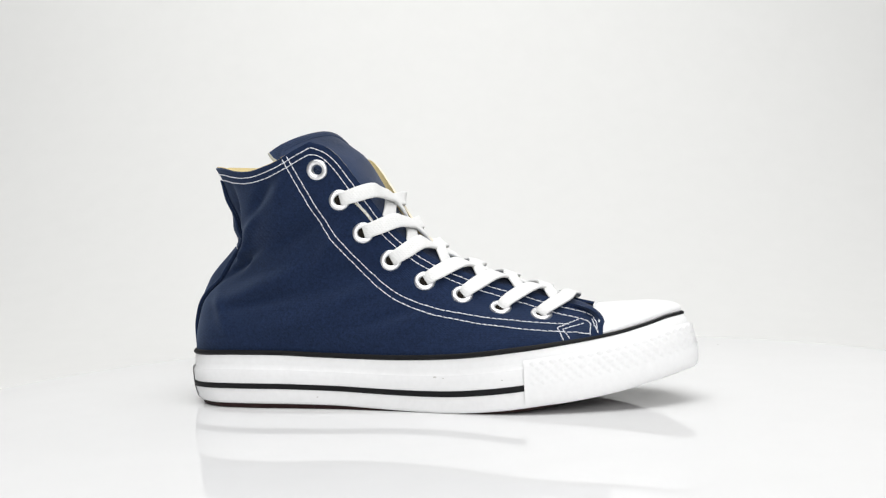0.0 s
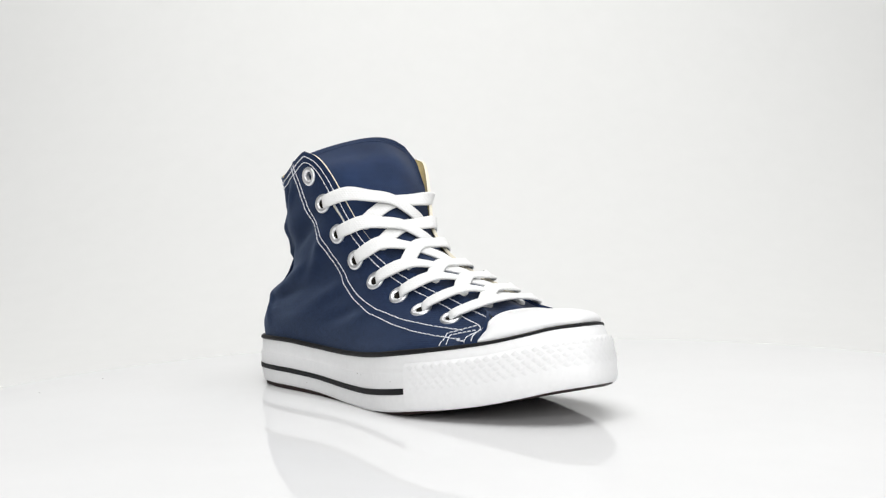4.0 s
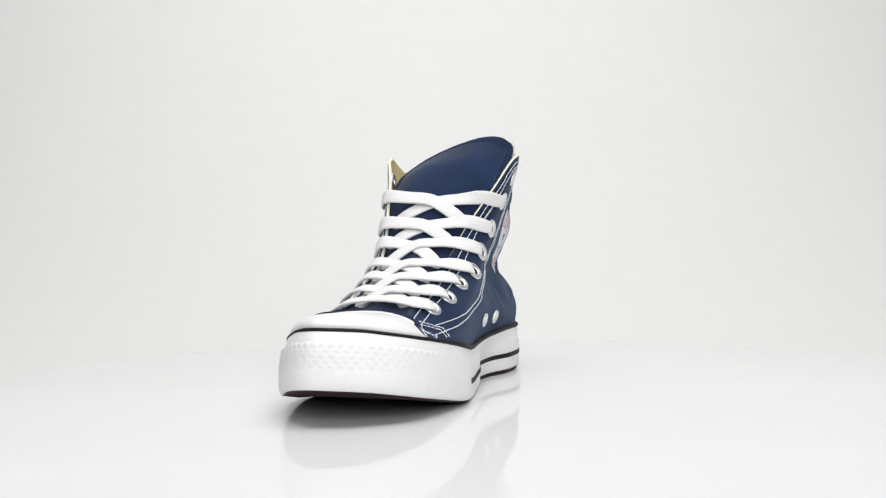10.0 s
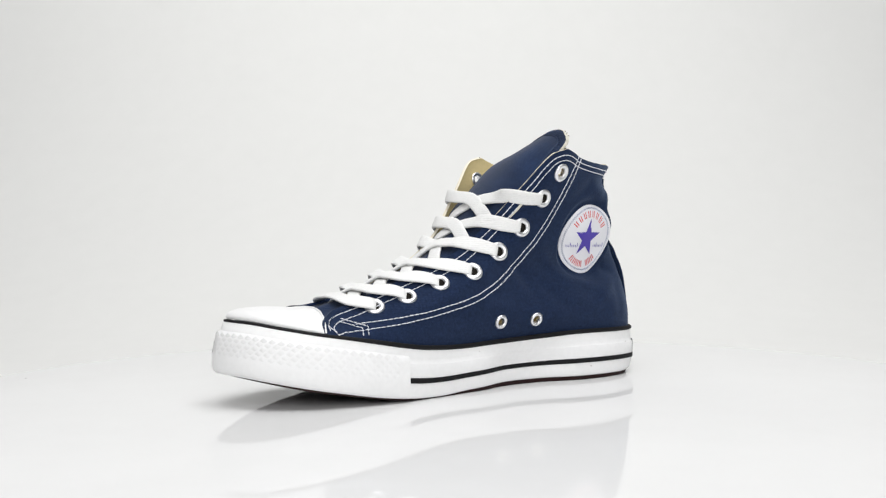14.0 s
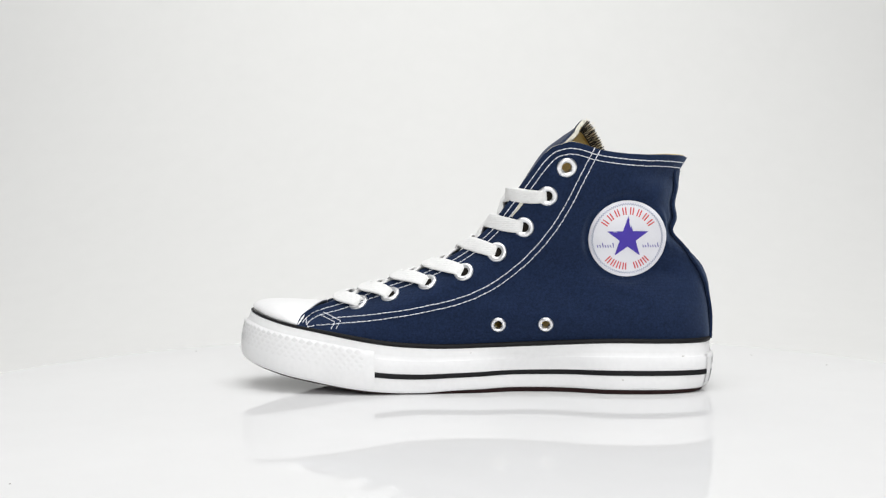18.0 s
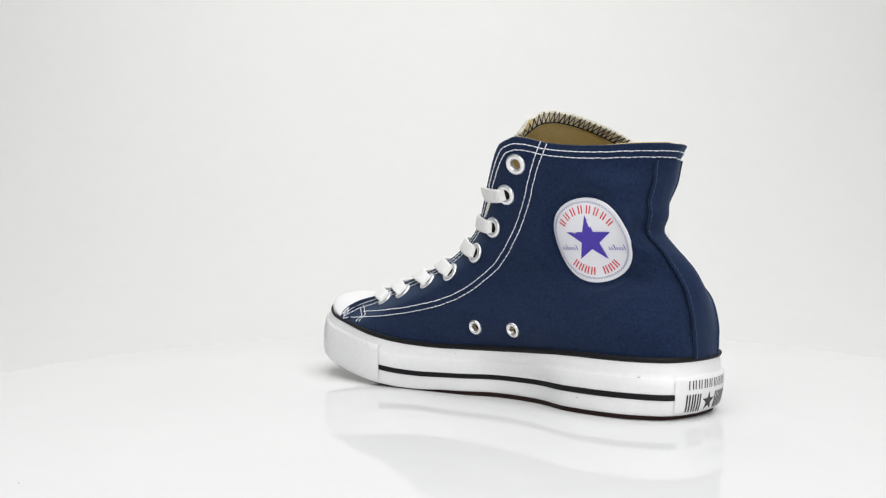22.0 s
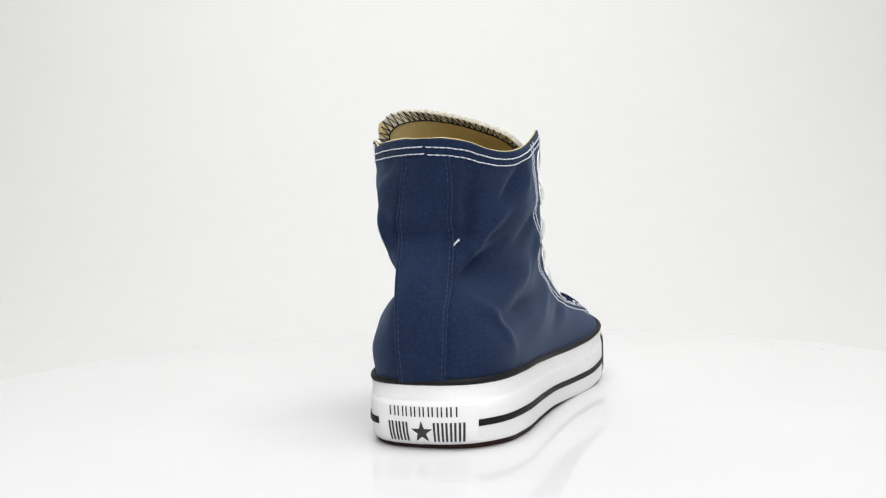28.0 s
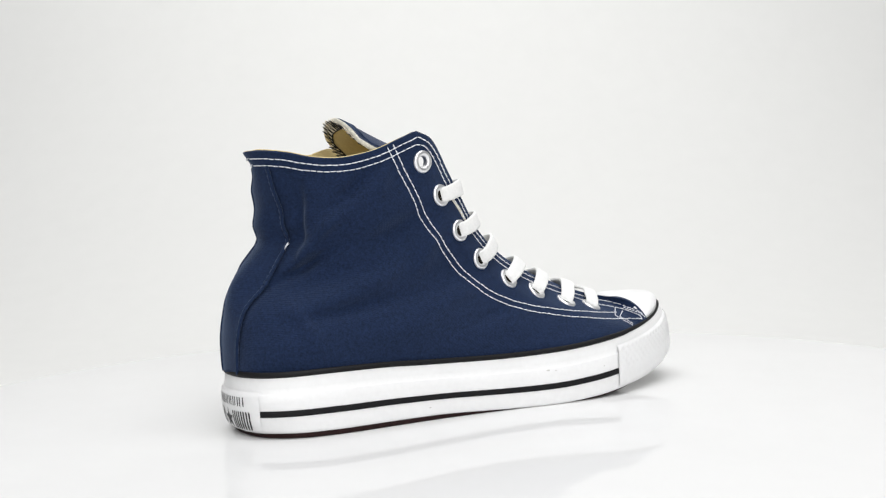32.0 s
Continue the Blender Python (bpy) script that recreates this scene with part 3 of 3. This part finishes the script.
def build_laces(shoe, eye):
    laces = new("shoelace")
    laces.parent = shoe
    tagged(laces, "flat white woven cotton lace in a criss-cross")
    EP = {}
    for inner in (True, False):
        e = EDGE_C[inner]
        # each band leaves the throat's edge somewhat above its eyelet
        for k, z in enumerate((134, 117.5 if inner else 119.5, 101.5, 88.3, 75.5, 68, 61, 55.4)):
            EP[inner, k] = e[int(np.argmin(np.abs(e[:, 2] - z)))]

    def band(path, norms, name="lace_band"):
        c = spline(path, 34)
        t = np.linspace(0, 1, len(norms))
        q = np.linspace(0, 1, 34)
        nn = np.stack([np.interp(q, t, np.asarray(norms)[:, i]) for i in range(3)], 1)
        nn /= np.linalg.norm(nn, axis=1)[:, None]
        w = 4.4 * np.interp(q, [0, 0.06, 0.18, 0.9, 1], [0.72, 0.88, 1, 1, 0.85])
        part(name, tube(c, w, 14, flat=0.22, normals=nn, square=0.5), LACE, laces)

    for k in range(1, 7):
        for inner in (False, True):
            p, n = eye[inner][k]
            a, b = EP[inner, k], EP[not inner, k]
            b2 = EP[not inner, k + 1]
            mid = 0.5 * (a + b) + 0.18 * (b2 - b)
            far = a + 0.78 * (b - a) + 0.6 * (b2 - b)
            slope = EP[inner, max(k - 1, 0)] - EP[inner, k + 1]
            slope = slope / np.linalg.norm(slope)
            up = np.cross(slope, [0, -1.0, 0])
            up = up / np.linalg.norm(up) * (1 if up[2] > 0 or up[0] > 0 else -1)
            if up[2] < 0:
                up = -up
            over = 2.2 if inner == (k > 2) else 0.0
            path = [p - 3 * n, p + 1.5 * n + 0.1 * (a - p), 0.5 * p + 0.5 * a + 2.8 * n + 0.8 * up, a + (2.4 if inner else 3.6) * up + 0.04 * (mid - a), 0.5 * mid + 0.5 * a + ((2.8 if inner else 3.8) + 0.4 * over) * up,
                    mid + (2.0 + over) * up, far + 0.6 * up, b2 + 0.18 * (mid - b2) - 3.0 * up, b2 + 0.06 * (mid - b2) - 6.5 * up]
            band(path, [n, n, n, 0.5 * n + 0.5 * up, up, up, up, up, up])
    a, b = EP[False, 7], EP[True, 7]
    up = np.array([0.25, 0, 1.0])
    (p1, n1), (p2, n2) = eye[False][7], eye[True][7]
    mid = 0.5 * (a + b)
    band([p1 - 3 * n1, p1 + 1.4 * n1, 0.5 * (p1 + a) + 2.6 * n1, a + 2.4 * up, mid + 4.2 * up, b + 2.4 * up, 0.5 * (p2 + b) + 2.6 * n2, p2 + 1.4 * n2, p2 - 3 * n2],
         [n1, n1, n1, up, up, up, n2, n2, n2])


def throat(share):
    """Both edges of the throat at a share of their length, and the way up out of it."""
    l, r = [spline(EDGE_C[k][::6], at=[share - 0.02, share, share + 0.02]) for k in (False, True)]
    t = (l[2] - l[0]) + (r[2] - r[0])
    up = np.array([-t[2], 0, t[0]])
    up = up / np.linalg.norm(up)
    return l[1], r[1], up * (1 if up[2] > 0 else -1)


def build_tongue(shoe):
    rows = []
    for share, hump in ((0.045, -1.6), (0.13, -0.6), (0.22, 0.8), (0.34, 1.2), (0.46, 1.2), (0.58, 1.0), (0.69, 0.8), (0.79, 0.5)):
        l, r, up = throat(share)
        d = 6.0 if share > 0.3 else 2.0
        rows.append([l + [0, -3, 0] - d * up, l + 0.2 * (r - l) + (hump - 2.2) * up, 0.5 * (l + r) + hump * up, r - 0.2 * (r - l) + (hump - 2.2) * up, r + [0, 3, 0] - d * up])
    rows += [[(98, -32.5, 130), (103, -15, 139.5), (106, 6, 143), (106, 28, 144.5), (103, 47.5, 137)],
             [(83, -33.5, 137.5), (88, -15.5, 145.5), (93.5, 6, 150.5), (95.5, 28, 153), (95, 49.8, 146.5)],
             [(72, -32.5, 142), (75.5, -16, 149.5), (81.5, 6, 156.6), (85.5, 28, 159.6), (87.6, 48.8, 154.3)],
             [(66.5, -28.5, 146.5), (69, -16, 152.3), (74.5, 6, 159.4), (80.2, 27, 163.2), (83.2, 39.5, 161.8), (86.6, 47.2, 157)]]
    rows = [[tuple(q) for q in r] for r in rows]
    nw, ns = 33, 70
    cols = np.stack([spline(r, nw) for r in rows])
    g = np.stack([spline(cols[:, j], ns) for j in range(nw)], 1)
    n = grid_normals(g)
    if n[ns // 2, nw // 2, 2] < 0:
        n = -n
    tongue = part("tongue", (g.reshape(-1, 3), grid_faces(ns, nw, flip=True)), NAVY_TONGUE, shoe, "navy canvas tongue leaning to the inner side")
    h = g - n * 2.4
    part("tongue_lining", (h.reshape(-1, 3), grid_faces(ns, nw)), CREAM, tongue, "cream canvas tongue lining")
    k = 30
    a = np.concatenate([g[-k:, 0], g[-1, 1:-1], g[-k:, -1][::-1]])
    b = np.concatenate([h[-k:, 0], h[-1, 1:-1], h[-k:, -1][::-1]])
    m = 0.5 * (a + b)
    d = m - g[-k:].reshape(-1, 3).mean(0)
    m = m + d / np.linalg.norm(d, axis=1)[:, None] * 0.7
    part("tongue_edge", (np.concatenate([a, m, b]), grid_faces(3, len(a))), FRAYED, tongue, "frayed ecru tongue edge")
    # overlock zigzag on the back, a row of slanted threads on the front
    back = -n[-k:] * 0.35
    hb = h[-k:] + back
    inset = np.concatenate([hb[:-3, 2], hb[-3, 3:-3], hb[:-3, -3][::-1]])
    rim = np.concatenate([hb[:-2, 0], hb[-1, 2:-2], hb[:-2, -1][::-1]])
    sa = np.linspace(0, 1, 146)
    A, B = spline(inset[::2], at=sa), spline(rim[::2], at=sa)
    rows2 = np.concatenate([A, 0.5 * (A + B), B])
    part("tongue_binding", (rows2, grid_faces(3, 146, flip=True)), ECRU, tongue, "ecru overlocked tongue binding")
    rnd = np.random.RandomState(5)
    B2 = B + 0.2 * (B - A) + n[-3, nw // 2] * 0.4
    zig = np.array([(A if i % 2 else B2)[i] + rnd.uniform(-0.35, 0.35, 3) for i in range(146)]) + back[-3, nw // 2]
    part("overlock_stitch", tube(np.repeat(zig, 2, 0)[:-1] + np.tile([[0, 0, 0], [0.01, 0, 0]], (146, 1))[:-1], 0.3, 5), BLACKTHREAD, tongue, "black zigzag overlock stitch")
    part("overlock_thread", tube(A + back[-3, nw // 2], 0.4, 5), BLACKTHREAD, tongue, "black overlock thread")
    fr = []
    for i in range(110):
        q = B[int(rnd.uniform(10, 136))]
        dv = rnd.uniform(-1, 1, 3) + [-0.6, 0, 1.4]
        fr.append(tube(np.array([q, q + dv * 0.7 + rnd.uniform(-0.3, 0.3, 3), q + dv * 1.3]), 0.13, 4))
    part("frayed_threads", join(fr), ECRU, tongue, "loose frayed threads", kind="stuff")
    # slanted overlock threads along the front of the upper rim
    gf = g[-14:] + n[-14:] * 0.3
    low = spline(np.concatenate([gf[:-3, 2], gf[-3, 3:-3], gf[:-3, -3][::-1]])[::2], 120)
    top = spline(np.concatenate([gf[:-2, 0], gf[-1, 2:-2], gf[:-2, -1][::-1]])[::2], 120)
    ribs = [tube(np.array([low[i], 0.55 * low[i] + 0.45 * top[i + 1], 0.18 * low[i] + 0.82 * top[i + 2]]), 0.24, 5)
            for i in range(2, 117, 2)]
    part("overlock_front", join(ribs + [tube(low, 0.28, 5)]), NAVYTHREAD, tongue, "navy overlock threads along the rim")


def build_toe(shoe):
    i0, i1 = nearest_i(256, False), nearest_i(255.5, True)
    idx = np.arange(i0, i1 + 1)
    c = ring(-2.2, TOP - 0.5)[idx]
    w = np.linspace(0, 1, len(idx))
    v = spline([c[0], (253.5, -27, 46.6), (249.5, -14, 51.4), (248, 3, 52.9), (248.5, 19, 52.1), (251.5, 33.5, 48), c[-1]], at=w)
    ns = 26
    s = np.linspace(0, 1, ns) ** 1.3
    rows = []
    for q in s:
        lift = 4.4 * np.sin(np.pi * q ** 0.55) * np.sin(np.pi * w) ** 0.6
        rows.append((1 - q) * c + q * v + np.stack([0.9 * lift, 0 * lift, lift], 1))
    part("toe_cap", (np.concatenate(rows), grid_faces(ns, len(idx), flip=True)), CAP, shoe, "smooth white rubber toe cap")
    lip = rows[-1]
    part("toe_cap_lip", tube(lip, 0.8, 6), CAP, shoe, "rounded rubber edge of the toe cap")


def build_sole(shoe):
    # wear layer
    low = np.minimum(GROUND(RING[:, 0]), BOT - 0.15)
    r0, r1, r2 = ring(-3.4 - 4 * heel_f, low), ring(-2.0 - 4.0 * heel_f, np.minimum(low + 0.5, BOT)), ring(-1.6 - 4.4 * heel_f, BOT + 0.5)
    v = np.concatenate([r0, r1, r2])
    part("outsole", (v, grid_faces(3, NR, wrap=True) + [tuple(range(NR))[::-1]]), OUTSOLE, shoe, "dark brown rubber outsole")
    part("foxing", wall([(-2.4, 0.012, -4.2), (-0.9, 0.0, -4.2), (-0.3, 0.02, -3.7), (0, 0.06, -2.9), (0.1, 0.2, -1.2), (0, 0.30, -0.4), (0.1, 0.5, 0.4), (0, 0.635, 0.4), (-0.15, 0.648, 0), (-0.65, 0.655, 0),
                         (-0.7, 0.74, 0), (-0.8, 0.90, -0.3), (-1.5, 0.955, -0.4), (-5, 0.96, 0)]), RUBBER, shoe, "white rubber foxing band")
    part("piping", tube(ring(-1.5, TOP - 1.5), 1.5 - 0.68 * np.clip((RING[:, 0] - 215) / 60, 0, 1), 10, closed=True), BLACK, shoe, "black rubber piping round the top of the sole")
    # black stripe, cut by the toe bumper and the heel label
    for a, b in ((nearest_i(8.8, False), nearest_i(217, False)), (nearest_i(206, True), nearest_i(9.4, True))):
        part("stripe", strip_of(a, b, (-0.3, 0.45, 0.6, 0.6, 0.45, -0.3), (0.279, 0.281, 0.297, 0.362, 0.379, 0.381)), BLACK, shoe, "black rubber stripe")
    # toe bumper with its studs
    a, b = nearest_i(217, False), nearest_i(206, True)
    bumper = part("toe_bumper", strip_of(a, b, (-1.4, -0.5, 0.4, 0.9, 1.0, 1.0, 0.5, -0.6), (-0.005, 0.0, 0.05, 0.13, 0.3, 0.66, 0.735, 0.775)), RUBBER, shoe, "white rubber toe bumper with diamond studs")
    geos = []
    pos = np.arange(a + 3, b - 2)
    arc = np.concatenate([[0], np.cumsum(np.linalg.norm(np.diff(RING[pos], axis=0), axis=1))])
    n = int(arc[-1] / 4.9)
    for row in range(5):
        sh = 0.705 - 0.078 * row
        for j in range(n):
            q = (j + 0.5 * (row % 2)) * arc[-1] / n
            f = np.interp(q, arc, pos)
            i = int(f)
            h = f - i
            c = RING[i] * (1 - h) + RING[(i + 1) % NR] * h
            nn = RING_N[i]
            tt = np.array([-nn[1], nn[0]])
            z = BOT[i] + sh * SPAN[i]
            base = np.append(c + nn * (0.95 - 5.5 * toe_f[i] * max(0, (sh - 0.2) / 0.8) ** 1.6), z)
            T, N, Z = np.append(tt, 0), np.append(nn, 0), np.array([0, 0, 1.0])
            k = 2.25
            geos.append(([base + T * k, base + Z * k * 0.85, base - T * k, base - Z * k * 0.85, base + N * 0.4 + T * 0.5, base + N * 0.4 - T * 0.5],
                         [(0, 1, 4), (1, 5, 4), (1, 2, 5), (2, 3, 5), (3, 4, 5), (3, 0, 4)]))
    part("bumper_studs", join(geos), RUBBER, bumper, "moulded diamond studs", kind="stuff")
    # heel label
    a, b = nearest_i(9.4, True), nearest_i(8.8, False) + NR
    label = part("heel_label", strip_of(a, b, (-0.8, 0.3, 0.6, 0.7, 0.8, 0.8, 0.8, 0.5, -0.6), (0.02, 0.04, 0.08, 0.14, 0.22, 0.4, 0.6, 0.665, 0.685), (-3.9, -3.5, -2.7, -1.9, -1.1, 0, 0.4, 0.4, 0.3)), RUBBER, shoe, "white rubber heel label with black print")

    def on_label(y, z, off=0.95):
        i = min(range(NR), key=lambda q: abs(RING[q, 1] - y) + (1000 if RING[q, 0] > 60 else 0))
        j = i + 1 if (RING[(i + 1) % NR, 1] - RING[i, 1]) * (y - RING[i, 1]) > 0 else i - 1
        d = RING[j % NR, 1] - RING[i, 1]
        h = 0 if abs(d) < 1e-6 else (y - RING[i, 1]) / d
        c = RING[i] * (1 - h) + RING[j % NR] * h
        o = off + heel_f[i] * float(np.interp((z - 1.3) / 30.7, (0.04, 0.08, 0.14, 0.22, 0.4, 0.6, 0.7), (-3.5, -2.7, -1.9, -1.1, 0, 0.4, 0.4)))
        return np.append(c + RING_N[i] * o, z)

    def print_poly(poly, name="print"):
        inside = [on_label(y, z) for y, z in poly]
        part(name, (inside, [tuple(range(len(inside)))]), PRINTBLACK, label, "black print", smooth=False)

    def print_bar(y0, y1, z0, z1):
        v = [on_label(y, z) for z in np.linspace(z0, z1, 9) for y in (y0, y1)]
        part("print_bar", (v, grid_faces(9, 2)), PRINTBLACK, label, "black print", smooth=False)

    for w0, w1, z0, z1, cnt, th in ((17.6, -15.2, 15.2, 19.8, 8, 0.7), (18.8, 8.0, 3.5, 12.6, 3, 0.98), (-3.2, -18.4, 3.5, 12.6, 4, 0.98)):
        step = (w1 - w0) / cnt
        for j in range(cnt):
            for at in (0.06, 0.80):
                y0 = w0 + (j + at) * step + (th if at > 0.5 else 0)
                print_bar(y0, y0 - th, z0, z1)
    star = []
    for j in range(10):
        r = 5.4 if j % 2 == 0 else 2.1
        star.append((2.1 - r * math.sin(j * math.pi / 5), 7.9 + r * math.cos(j * math.pi / 5)))
    for j in range(0, 10, 2):
        mid = (2.1, 7.9)
        tip = [tuple(0.5 * (p + q) for p, q in zip(star[j], star[k])) for k in (j - 1, j + 1)]
        print_poly([mid, star[j - 1], tip[0], tip[1], star[j + 1]], "print_star")
        print_poly([tip[0], star[j], tip[1]], "print_star")


def build_patch(shoe):
    (cx, cz), R = PATCH_AT, 23.3
    rr = np.concatenate([np.linspace(0, 0.97, 12), [0.99, 1.0]]) * R
    a = np.linspace(0, 2 * np.pi, 64, endpoint=False)
    xz = np.array([(cx + r * math.cos(q), cz + 0.985 * r * math.sin(q)) for r in rr for q in a])
    p, n = on_sheet(xz, True)
    lift = np.repeat([0.4] * 12 + [0.3, -0.2], 64)
    v = p + n * lift[:, None]
    patch = part("ankle_patch", (v, grid_faces(len(rr), 64, wrap=True)), PATCH, shoe, "round white ankle patch with violet star and red print")

    def flat(poly, mat, name, lift=0.6, label=""):
        p, n = on_sheet([(cx + x, cz + z) for x, z in poly], True, lift)
        part(name, (p, [tuple(range(len(poly)))]), mat, patch, label, smooth=False)

    star = []
    for j in range(10):
        r = 13.0 if j % 2 == 0 else 5.1
        star.append((r * math.sin(j * math.pi / 5), 0.6 + r * math.cos(j * math.pi / 5)))
    geos = []
    for j in range(0, 10, 2):
        for tri in ([(0, 0.6), star[j - 1], star[j]], [(0, 0.6), star[j], star[(j + 1) % 10]]):
            # in slices, to follow the canvas
            A, B, C = [np.array(q, float) for q in tri]
            cuts = np.linspace(0, 1, 5)
            for u0, u1 in zip(cuts[:-1], cuts[1:]):
                poly = [A + u0 * (B - A), A + u1 * (B - A), A + u1 * (C - A), A + u0 * (C - A)]
                poly = poly[1:] if u0 == 0 else poly
                q, _ = on_sheet([(cx + x, cz + z) for x, z in poly], True, 0.65)
                geos.append((q, [tuple(range(len(poly)))]))
    part("patch_star", join(geos), PRINTBLUE, patch, "violet-blue five-pointed star", smooth=False)
    # zigzag border
    zz = []
    for j in range(180):
        q = j * 2 * math.pi / 180
        r = 21.3 if j % 2 else 20.3
        zz.append((cx + r * math.cos(q), cz + 0.985 * r * math.sin(q)))
    q, nn = on_sheet(zz, True, 0.5)
    part("patch_border", tube(q, 0.28, 4, closed=True, normals=nn), PRINTGREY, patch, "grey zigzag border stitch")
    # print along the rim as plain bars
    for start, stop, cnt, up in ((152, 28, 8, True), (222, 318, 8, False)):
        for j in range(cnt):
            if not up and j == 3:
                continue
            mid = start + (stop - start) * (j + 0.5) / cnt
            for d in (-3.0, 2.6):
                q = math.radians(mid + d)
                t = math.radians(2.0)
                flat([(r * math.cos(w), r * math.sin(w)) for r, w in ((14.4, q - t * 0.7), (18.7, q - t * 0.55), (18.7, q + t * 0.55), (14.4, q + t * 0.7))], PRINTRED, "print_bar", label="red print")
    for x0, x1 in ((-19.0, -8.6), (8.0, 18.6)):
        n = 7
        for j in range(n):
            x = x0 + (x1 - x0) * j / n
            h = 1.9 if j in (0, 4) else 1.0
            flat([(x, -5.0), (x + 0.5, -5.0), (x + 1.1, -5.0 + h * 1.5), (x + 0.6, -5.0 + h * 1.5)], PRINTBLUE, "print_bar", label="blue print")


def build_scuffs(shoe):
    for x, inner, share, size in ((168, False, 0.62, 0.9), (172, False, 0.60, 0.5), (24, True, 0.66, 0.8), (60, True, 0.2, 0.7), (205, False, 0.5, 0.5), (150, True, 0.8, 0.5), (95, False, 0.15, 0.6)):
        i = nearest_i(x, inner)
        n = np.append(RING_N[i], 0)
        t = np.array([-n[1], n[0], 0])
        c = np.append(RING[i], BOT[i] + share * SPAN[i]) + n * (0.12 if share < 0.72 else -0.6)
        rnd = random.Random(int(x))
        v = [c + size * rnd.uniform(0.6, 1.1) * (math.cos(a) * t * 1.4 + math.sin(a) * np.array([0, 0, 0.6])) for a in np.linspace(0, 2 * np.pi, 9, endpoint=False)]
        part("scuff", (v, [tuple(range(9))]), SCUFF, shoe, "small grey scuff mark", smooth=False)


def build_sneaker():
    shoe = new("sneaker")
    tagged(shoe, "navy canvas high-top sneaker with white rubber sole and laces", "sneaker")
    build_upper(shoe)
    build_stitching(shoe)
    eye = build_eyelets(shoe)
    build_tongue(shoe)
    build_laces(shoe, eye)
    build_toe(shoe)
    build_sole(shoe)
    build_patch(shoe)
    build_scuffs(shoe)
    return shoe


build_studio()
turntable = build_turntable()
sneaker = build_sneaker()

# ---- turning ----
SHOE_AT = pose(-0.1608, 0.0132, -0.00264, 0.0123, -0.9522, -15.0)
DISC_AT = pose(0, 0, -0.0008, -0.2346, -0.9230, 0)
TURN = [0.0, 9.18, 18.3, 27.32, 36.41, 45.68, 55.02, 64.3, 73.59, 83.0, 92.52, 102.13, 111.82, 121.57, 131.31, 141.0, 150.67,
        160.36, 170.09, 179.88, 189.69, 199.54, 209.58, 219.94, 230.35, 240.53, 250.59, 260.67, 270.83, 281.09, 291.31, 301.38, 311.36]


def motions():
    walk(turntable, [(t, pose(0, 0, 0, 0, 0, -a) @ DISC_AT) for t, a in enumerate(TURN)])
    walk(sneaker, [(t, pose(0, 0, 0, 0, 0, -a) @ SHOE_AT) for t, a in enumerate(TURN)])


motions()
